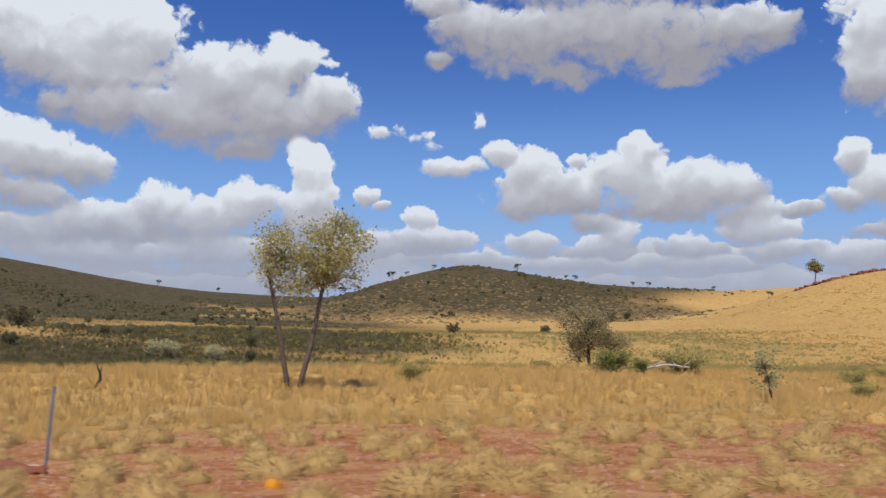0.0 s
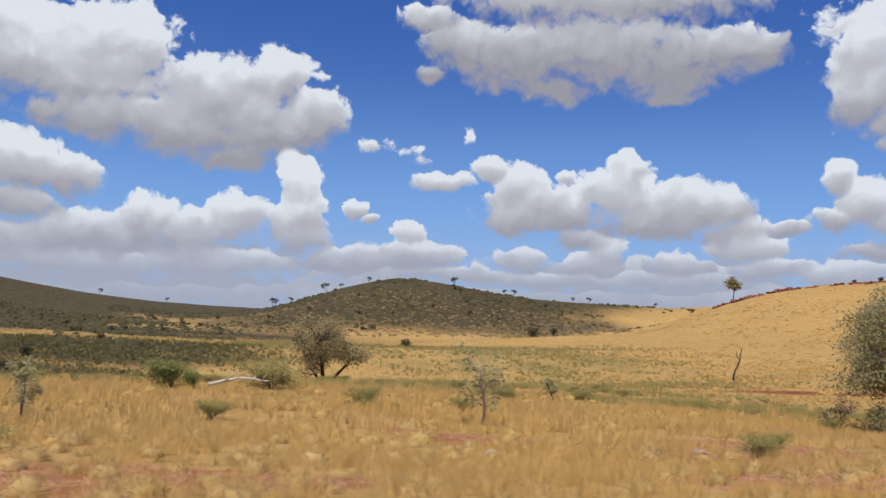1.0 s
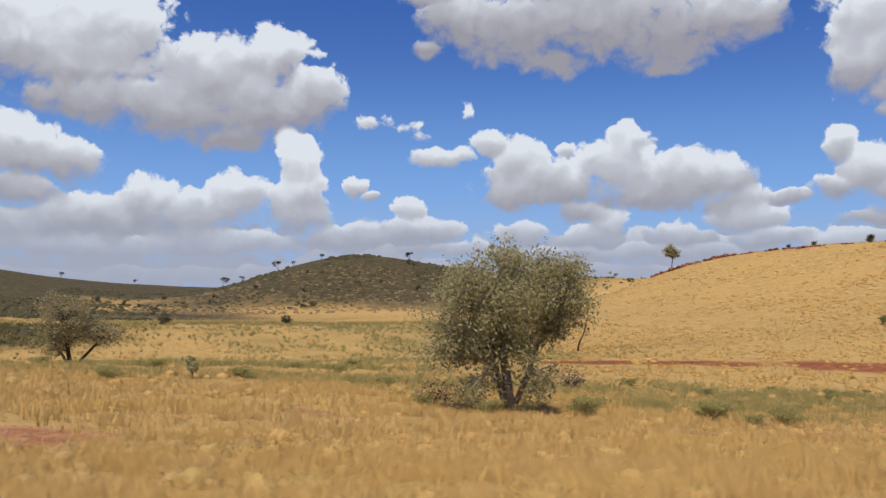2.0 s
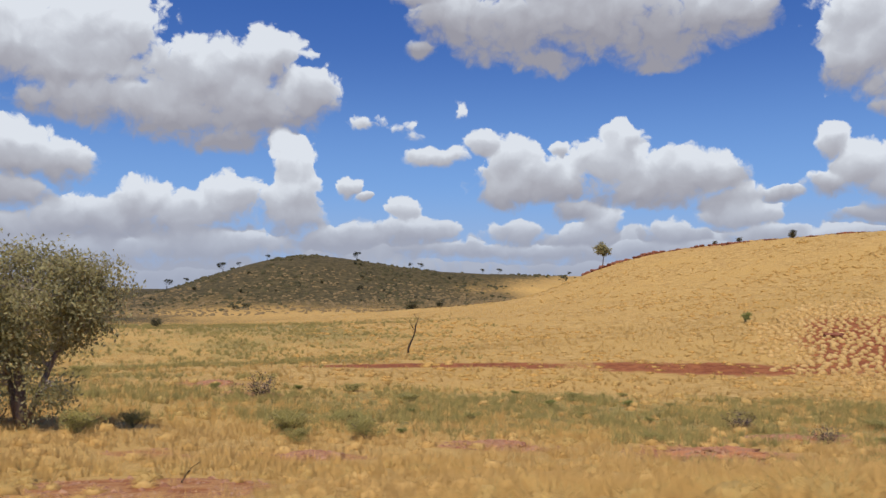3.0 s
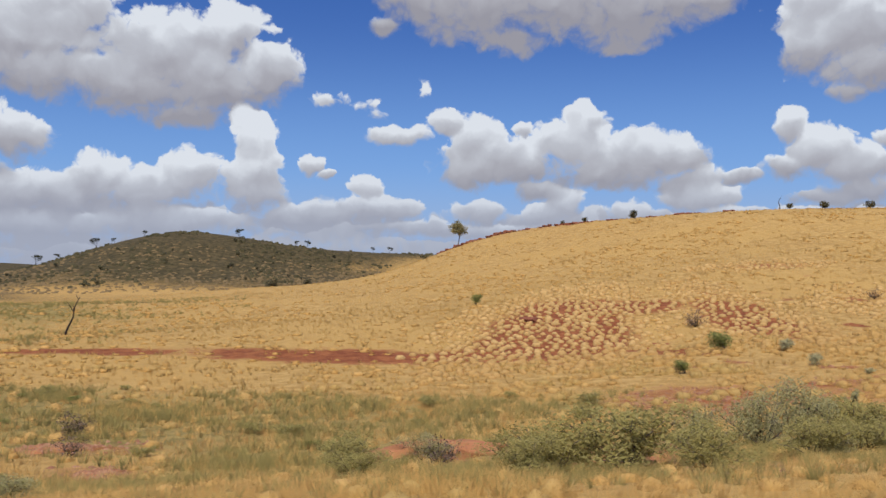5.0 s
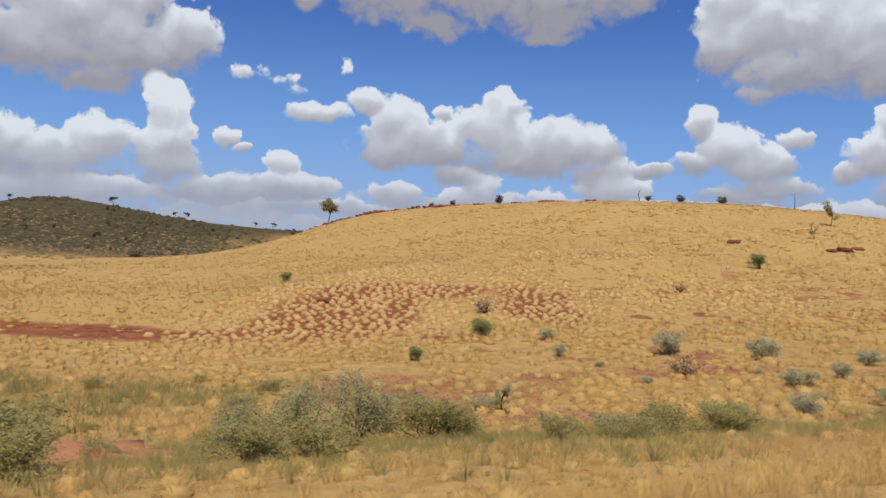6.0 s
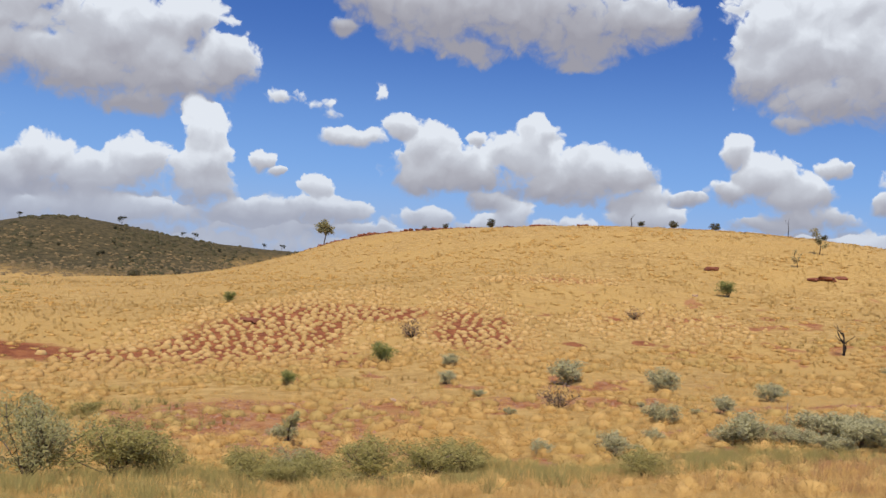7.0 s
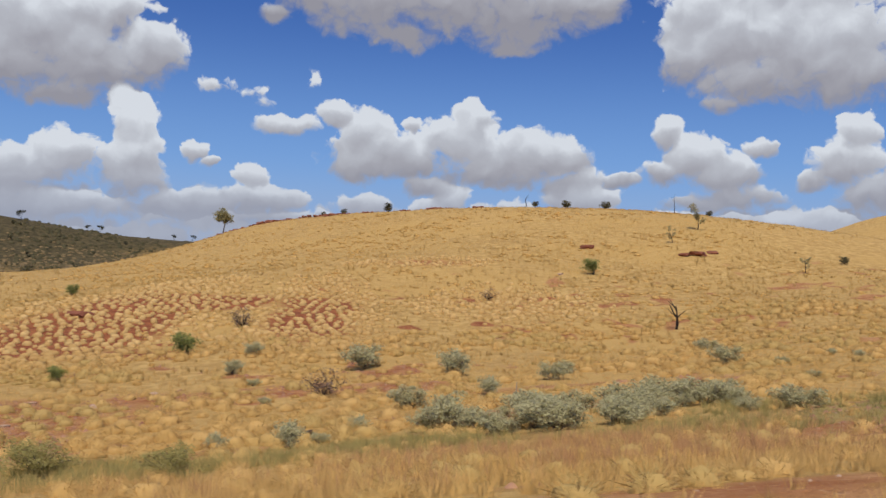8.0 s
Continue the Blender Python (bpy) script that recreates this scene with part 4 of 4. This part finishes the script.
for x, y, s in ((160.9, 38.0, 0.85), (162.6, 38.6, 0.6), (143.8, 28.6, 0.95), (145.6, 26.0, 0.6), (141.6, 29.5, 0.7), (139.6, 27.0, 0.5), (151.8, 29.0, 0.6), (154.4, 29.5, 0.6), (136.0, 41.0, 0.7), (172.0, 31.5, 0.55), (170.3, 33.0, 0.6), (174.2, 34.0, 0.5), (166.0, 34.5, 0.5), (168.0, 31.0, 0.4)):
    plant(olive_bush, x, y, s, wide=1.2)
for i in range(18):
    plant(olive_bush if i % 4 else pale_bush, rng.uniform(120, 182), rng.uniform(26, 44), rng.uniform(0.22, 0.42), wide=1.4)
# round the stony flat and the foot of the hill
for x, y, s in ((184.2, 87.2, 1.6), (173.2, 76.5, 0.9), (48.0, 62.5, 0.9), (28.4, 39.0, 0.7), (36.3, 50.3, 0.9), (41.9, 49.3, 0.7), (68.0, 52.5, 0.7), (78.4, 53.5, 0.8), (7.6, 51.7, 0.9), (47.0, 26.8, 0.6), (48.3, 28.3, 0.7), (87.4, 53.2, 1.1), (91.8, 51.6, 1.1), (87.8, 48.4, 0.7)):
    plant(green_bush if x > 170 else olive_bush, x, y, s * (1 if x > 170 else 0.5), wide=1.15)
for x, y, s in ((197.9, 73.5, 2.0), (204.0, 66.8, 1.9), (189.8, 84.0, 1.2), (194.7, 52.1, 1.3), (192.5, 41.0, 1.6), (186.7, 75.0, 1.1), (209.0, 60.0, 1.3), (224.2, 57.8, 1.4), (184.6, 40.4, 1.1), (189.0, 43.8, 0.9), (201.6, 55.0, 1.2), (181.3, 42.5, 0.8),
                (-16.5, 124.0, 2.2), (-9.5, 124.4, 1.9), (169.5, 51.5, 0.9), (161.0, 45.0, 0.9), (212.5, 63.5, 0.9), (232.0, 70.0, 1.2)):
    plant(salt_bush, x, y, s)
for i in range(30):
    plant(salt_bush, rng.uniform(192, 206), rng.uniform(30, 42), rng.uniform(0.6, 1.25), wide=1.3)
for i in range(14):
    plant(salt_bush, rng.uniform(186, 232), rng.uniform(38, 70), rng.uniform(0.35, 0.7), wide=1.2)
for x, y, s in ((191.5, 62.0, 1.3), (120.8, 59.6, 1.0), (85.4, 75.6, 1.3), (139.5, 38.5, 0.9), (122.0, 51.0, 0.8), (192.4, 107.5, 1.5), (69.0, 53.5, 1.1), (71.0, 52.5, 0.9), (230.0, 118.0, 1.1)):
    plant(dry_bush, x, y, s)
# the green hollow
plant(green_bush, 255.6, 130.6, 1.9)
plant(green_bush, 172.1, 145.4, 1.3)
plant(green_bush, 24.3, 61.5, 1.35, wide=1.4)
plant(green_bush, 26.0, 60.0, 0.9)
plant(olive_bush, 31.0, 64.5, 0.8, wide=1.3)
plant(green_bush, 48.8, 16.8, 0.85)
plant(green_bush, 19.6, 10.2, 0.36, wide=1.4)
plant(green_bush, 21.9, 12.9, 0.3, wide=1.4)
plant(olive_bush, 22.5, 27.5, 0.42, wide=1.2)
plant(olive_bush, 76.5, 47.5, 0.55)
plant(olive_bush, 71.0, 48.0, 0.4)
for i in range(34):
    plant(olive_bush if i % 3 else green_bush, rng.normal(115, 22), rng.uniform(50, 84), rng.uniform(0.16, 0.34) * (1 if i % 3 else 1.3), wide=1.7)
for i in range(14):
    plant(olive_bush, rng.uniform(5, 70), rng.uniform(66, 96), rng.uniform(0.2, 0.36), wide=1.6)
# on the slopes and along the skyline
for x, y, s in ((-45.0, 162.0, 1.5), (261.0, 265.0, 0.9), (246.0, 290.0, 0.6), (251.0, 282.0, 0.7), (296.0, 231.0, 0.7), (302.0, 223.0, 0.9), (308.0, 211.0, 0.9), (327.0, 190.0, 0.6), (149.0, 382.0, 2.0), (168.0, 345.0, 1.0),
                (37.0, 188.0, 0.9), (62.0, 201.0, 0.8), (166.0, 403.0, 1.3), (310.0, 128.0, 0.6)):
    plant(dark_bush, x, y, s)
for x, y, s in ((62.0, 498.0, 1.5), (71.0, 499.0, 0.8), (86.0, 500.0, 0.9), (137.0, 500.0, 1.4), (169.0, 506.0, 0.9), (175.0, 507.0, 1.1), (224.0, 511.0, 1.0), (214.0, 510.0, 0.9), (32.0, 497.0, 1.5), (42.0, 498.0, 0.9), (271.0, 516.0, 0.9), (-91.0, 668.0, 1.2), (-55.0, 770.0, 1.2), (207.0, 345.0, 0.9), (261.0, 264.0, 0.8)):
    plant(hill_tree, x, y, s)
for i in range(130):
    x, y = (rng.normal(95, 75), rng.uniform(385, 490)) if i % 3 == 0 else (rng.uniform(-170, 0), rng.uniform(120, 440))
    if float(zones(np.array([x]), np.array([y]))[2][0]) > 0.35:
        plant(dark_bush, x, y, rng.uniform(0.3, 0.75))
for k in kinds:
    clear(k)

# ---- rocks ----


def boulder(x, y, size, seed, label, group, mat=None, sink=0.25):
    rnd = random.Random(seed)
    bm = bmesh.new()
    bmesh.ops.create_icosphere(bm, subdivisions=2, radius=1.0)
    off = Vector((rnd.uniform(0, 50), rnd.uniform(0, 50), 0))
    for v in bm.verts:
        n = noise.noise(v.co * 0.9 + off) * 0.6 + noise.noise(v.co * 2.3 + off) * 0.4
        v.co = v.co * (1 + n)
        v.co.z = max(min(v.co.z, 0.62), -0.7)
        v.co = Vector((v.co.x * size[0], v.co.y * size[1], v.co.z * size[2]))
    me = bpy.data.meshes.new("boulder")
    bm.to_mesh(me)
    bm.free()
    me.materials.append(mat or M_ROCK)
    ob = tagged(new("boulder", me), label, "rock", group)
    ob.matrix_basis = pose(x, y, float(ground_z(x, y)) + size[2] * (0.7 - sink) * 0.5, rnd.uniform(-8, 8), rnd.uniform(-8, 8), rnd.uniform(0, 360))
    return ob


RIDGE = ((212, 328, 2.2), (216, 325, 2.8), (219, 322, 3.2), (222, 319, 2.6), (226, 314, 3.6), (229, 310, 3.0), (231, 306, 2.0), (235, 300, 1.6), (240, 292, 1.8), (244, 287, 1.4), (247, 281, 2.0),
         (250, 277, 1.5), (256, 270, 1.3), (265, 260, 1.3), (272, 253, 1.8), (275, 250, 1.5), (283, 243, 1.2))
for i, (x, y, s) in enumerate(RIDGE):
    for k in range(3):
        q = s * random.Random(500 + 3 * i + k).uniform(0.42, 0.8)
        boulder(x + (k - 1) * s * 0.75, y - (k - 1) * s * 0.6, (q, q * 0.7, q * 0.55), 100 + 40 * k + i, "rust-red boulder of the ridge outcrop", "ridge boulders")
for i, (x, y, s) in enumerate(((269, 155.3, 1.6), (284, 143.2, 1.4), (286.5, 142.4, 2.0), (290.5, 143, 1.4), (-5.0, 17.2, 0.40), (-4.4, 17.0, 0.32), (-5.6, 17.6, 0.35), (174, 122, 1.6))):
    boulder(x, y, (s, s * 0.8, s * 0.4), 140 + i, "dark red rock lying in dry grass", "slope rocks")
boulder(-4.6, 17.9, (0.22, 0.18, 0.08), 160, "flat white stone on dark rocks", "pale stones", M_STONE)
for i, (x, y, s) in enumerate(((37.0, 24.0, 0.4), (172, 66.5, 0.35), (176, 64.0, 0.4), (180, 68.0, 0.35), (249.5, 131.5, 0.6), (171, 58, 0.3), (167, 63, 0.28), (45.0, 27.0, 0.3))):
    boulder(x, y, (s, s * 0.8, s * 0.5), 170 + i, "pale pinkish stone on red soil", "pale stones", M_STONE)


def stones(name, pos, lo, hi, mat, label):
    v = np.array([(1, 0, 0), (0.2, 0.9, 0), (-0.9, 0.3, 0), (-0.4, -0.8, 0), (0.6, -0.7, 0.1), (0.1, 0.1, 0.55), (-0.3, 0.2, 0.45)])
    f = np.array([(0, 1, 5), (1, 2, 6), (1, 6, 5), (2, 3, 6), (3, 4, 5), (3, 5, 6), (4, 0, 5)])
    s = rng.uniform(lo, hi, (len(pos), 1)) * rng.uniform(0.6, 1.2, (len(pos), 3))
    return tagged(new(name, tile_mesh(name, v, f, pos, s, rng.uniform(0, 6.28, len(pos)), mat, 0.15, False)), label, "stones", kind="stuff")


def soil_only(x, y):
    return ease(0.3, 0.7, zones(x, y)[0])


stones("gravel", sow(-20, 70, 9, 29, 16, soil_only), 0.015, 0.10, M_GRAVEL, "dark red gravel scattered on bare soil")
stones("gravel", sow(60, 225, 45, 90, 2.0, soil_only), 0.07, 0.27, M_GRAVEL, "broken red stones scattered on bare soil")
stones("gravel", sow(30, 225, 12, 50, 4.0, soil_only), 0.03, 0.16, M_GRAVEL, "red stones scattered on bare soil")
stones("pebbles", sow(-20, 215, 9, 70, 1.2, soil_only), 0.02, 0.07, M_STONE, "pale pebbles scattered on red soil")


def rubble_heap(x, y, a, b, h, seed):
    """A low heap of dug-out red earth and broken stone."""
    r = np.random.default_rng(seed)
    ob = tagged(empty("rubble_heap", x, y, 0.1), "low heap of red earth and broken stones", "rubble heap", "rubble heaps")
    base_v, base_f = dome(6, 22)
    v = base_v * (1 + r.normal(0, 0.13, base_v.shape)) * np.array([a, b, h])
    part("earth", big_mesh("earth", v, base_f, M_EARTH, True), ob)
    n = 480
    t, q = r.uniform(0, 2 * math.pi, n), np.sqrt(r.uniform(0, 1, n))
    p = np.stack([np.cos(t) * q * a, np.sin(t) * q * b, h * np.cos(q * 1.45)], 1)
    sv = np.array([(1, 0, 0), (0, 1, 0), (-1, 0, 0.1), (0, -1, 0), (0.1, 0.1, 0.7)])
    sf = np.array([(0, 1, 4), (1, 2, 4), (2, 3, 4), (3, 0, 4)])
    s = r.uniform(0.05, 0.20, (n, 1)) * r.uniform(0.6, 1.3, (n, 3))
    tagged(part("broken_stone", tile_mesh("broken_stone", sv, sf, p, s, r.uniform(0, 6.28, n), M_GRAVEL, 0.15, False), ob, "jagged red stones"), kind="stuff")


M_EARTH = varied("red_earth", (0.38, 0.135, 0.055), (0.54, 0.25, 0.11), scale=2.2)
for i, (x, y, a, b, h) in enumerate(((98.6, 47.8, 1.9, 1.1, 0.22), (109.8, 43.6, 3.2, 2.0, 0.42), (120.5, 54.2, 2.6, 1.3, 0.3), (124.4, 43.6, 1.4, 1.0, 0.25), (141.0, 45.4, 4.4, 2.0, 0.8), (146.5, 33.0, 3.6, 3.2, 0.6), (81.2, 84.4, 1.8, 1.2, 0.3), (85.6, 76.4, 1.6, 1.0, 0.3), (88.0, 41.8, 1.5, 1.0, 0.2))):
    rubble_heap(x, y, a, b, h, 200 + i)

# ---- spinifex beside the road ----


def near_tussocks(x, y):
    soil, herb, scrub = zones(x, y)
    return np.clip(0.25 + 0.9 * soil, 0, 1) * ease(0.25, 0.5, value_noise(x, y, 3.0, 41, 2))


SPINIFEX = ("rounded spiky spinifex tussocks on red soil", "spinifex")
p = spaced(sow(-22, 60, 9.5, 29, 3.0, near_tussocks), 1.3)
p = p[np.hypot(p[:, 0] + 0.1, (p[:, 1] - 12.6) * 0.5) > 0.8]
p = p[np.argsort(p[:, 0])]
single = np.arange(len(p)) < 290
p1, p2 = p[single], p[~single]
shapes = []
for k in range(5):
    here = np.zeros((1, 3))
    core = hearts(*dome(4, 12), here, np.array([[0.34, 0.33, 0.27]]), 0.08)
    shapes.append(fuzzy_mesh("spinifex_tussock", *fuzz(here, np.array([0.44]), np.array([0.38]), 1300, 0.0055, 0.66, 0.08), M_TUSSOCK, core))
for i, q in enumerate(p1):
    s1 = rng.uniform(0.6, 1.35)
    ob = tagged(new("spinifex_tussock", shapes[i % 5]), "spiky straw-green spinifex tussock on red gravel", "spinifex", "spinifex tussocks")
    ob.matrix_basis = Matrix.LocRotScale(tuple(q), Euler((0, 0, rng.uniform(0, 6.28))), (s1 * rng.uniform(0.9, 1.3), s1, s1 * rng.uniform(0.8, 1.1)))


def cushions(p, lo, hi, blades, width, mat, tall=0.62):
    """Rounded spinifex cushions: a bumpy heart under a fur of fine blades."""
    r = rng.uniform(lo, hi, len(p)) * (0.7 + 0.6 * value_noise(p[:, 0], p[:, 1], 11.0, 47))
    h = r * tall * rng.uniform(0.8, 1.2, len(p))
    core = hearts(*dome(3, 7), p, np.stack([r * 0.60, r * 0.56, h * 0.56], 1), 0.16)
    tagged(new("spinifex", fuzzy_mesh("spinifex", *fuzz(p, r, h, blades, width, 0.45, 0.2), mat, core)), *SPINIFEX, kind="stuff")


def between(size, seed, lo, hi, soil_share=0.5):
    """Where cushions stand: in drifts, thinner on bare soil."""
    return lambda x, y: ease(lo, hi, value_noise(x, y, size, seed, 2)) * (1 - soil_share * np.clip(zones(x, y)[0], 0, 1)) * (1 - 0.9 * np.clip(zones(x, y)[2], 0, 1))


cushions(p2, 0.3, 0.55, 220, 0.007, M_TUSSOCK, 0.8)
cushions(spaced(sow(56, 235, 9, 36, 0.55, between(4.0, 45, 0.28, 0.55)), 1.0), 0.3, 0.7, 230, 0.0065, M_FLUFF, 0.75)
cushions(spaced(sow(150, 268, 36, 95, 0.60, between(7.0, 42, 0.30, 0.58, 0.35)), 0.95), 0.35, 1.25, 200, 0.012, M_FLUFF, 0.7)
cushions(spaced(sow(-20, 150, 24, 100, 0.16, between(5.0, 43, 0.35, 0.6)), 1.2), 0.4, 0.9, 130, 0.013, M_FLUFF, 0.75)
cushions(spaced(sow(90, 335, 90, 215, 0.17, between(14.0, 44, 0.34, 0.60, 0.6)), 1.1), 0.35, 1.05, 60, 0.03, M_HILL_FLUFF, 0.42)
cushions(sow(170, 345, 190, 330, 0.05, between(12.0, 46, 0.35, 0.6, 0.7)), 0.6, 1.1, 30, 0.06, M_HILL_FLUFF, 0.4)
M_ORANGE = varied("orange_clump", (0.62, 0.24, 0.02), (0.75, 0.34, 0.03), scale=5.0)


def orange_clump(x, y):
    ob = tagged(empty("orange_clump", x, y), "bright orange dead spinifex clump on red soil", "plant")
    v, f = dome(4, 14)
    part("heart", big_mesh("heart", v * np.array([0.15, 0.15, 0.20]), f, M_ORANGE, True), ob)
    n = 260
    a, t = rng.uniform(0, 6.28, n), np.arccos(rng.uniform(0.05, 1, n))
    d = np.stack([np.sin(t) * np.cos(a), np.sin(t) * np.sin(a), np.cos(t)], 1)
    side = np.cross(d, rng.normal(0, 1, (n, 3)))
    side /= np.linalg.norm(side, axis=1)[:, None]
    tip = d * rng.uniform(0.2, 0.29, (n, 1))
    v = np.stack([d * 0.05 - side * 0.006, d * 0.05 + side * 0.006, tip], 1).reshape(-1, 3)
    part("needles", big_mesh("needles", v, np.arange(3 * n).reshape(-1, 3), M_ORANGE), ob)


orange_clump(-0.1, 13.7)

# ---- posts ----
M_POST = varied("white_plastic", (0.44, 0.34, 0.22), (0.54, 0.43, 0.30), rough=0.5, source="object")
M_RED = varied("red_reflector", (0.55, 0.03, 0.02), (0.62, 0.05, 0.03), rough=0.35, source="object")
M_STEEL = varied("blue_grey_steel", (0.18, 0.24, 0.32), (0.28, 0.34, 0.42), rough=0.5, source="object")


def slab(name, size, at, mat, bevel=0.01):
    bm = bmesh.new()
    bmesh.ops.create_cube(bm, size=1.0)
    bmesh.ops.scale(bm, vec=size, verts=bm.verts)
    bmesh.ops.translate(bm, vec=at, verts=bm.verts)
    bmesh.ops.bevel(bm, geom=bm.edges, offset=bevel, segments=2, affect="EDGES")
    me = bpy.data.meshes.new(name)
    bm.to_mesh(me)
    bm.free()
    me.materials.append(mat)
    return me


guide = tagged(empty("guide_post", 141.6, 7.5, -1.5), "slim dusty roadside guide post with small red reflector", "guide post")
part("post", slab("post", (0.05, 0.03, 1.0), (0, 0, 0.50), M_POST), guide)
part("reflector", slab("reflector", (0.036, 0.008, 0.12), (0, -0.018, 0.88), M_RED, 0.003), guide, "red reflector strip")


def picket(x, y, h, mat, label, lean=3):
    ob = tagged(empty("picket", x, y), label, "picket")
    ob.rotation_euler = (0, radians(lean), 0.4)
    bm = bmesh.new()
    for k in range(3):
        a = k * 2 * math.pi / 3
        r = bmesh.ops.create_cube(bm, size=1.0)["verts"]
        bmesh.ops.scale(bm, vec=(0.03, 0.007, h), verts=r)
        bmesh.ops.translate(bm, vec=(0.015, 0, h / 2), verts=r)
        bmesh.ops.rotate(bm, cent=(0, 0, 0), matrix=Matrix.Rotation(a, 3, "Z"), verts=r)
    me = bpy.data.meshes.new("shaft")
    bm.to_mesh(me)
    bm.free()
    me.materials.append(mat)
    part("shaft", me, ob)
    part("cap", slab("cap", (0.042, 0.042, 0.03), (0, 0, h), mat, 0.008), ob)


picket(-4.5, 18.3, 1.6, M_STEEL, "blue-grey steel picket standing in red soil", 4)
picket(198.4, 44.8, 1.7, M_POST, "pale thin picket among saltbushes", 2)
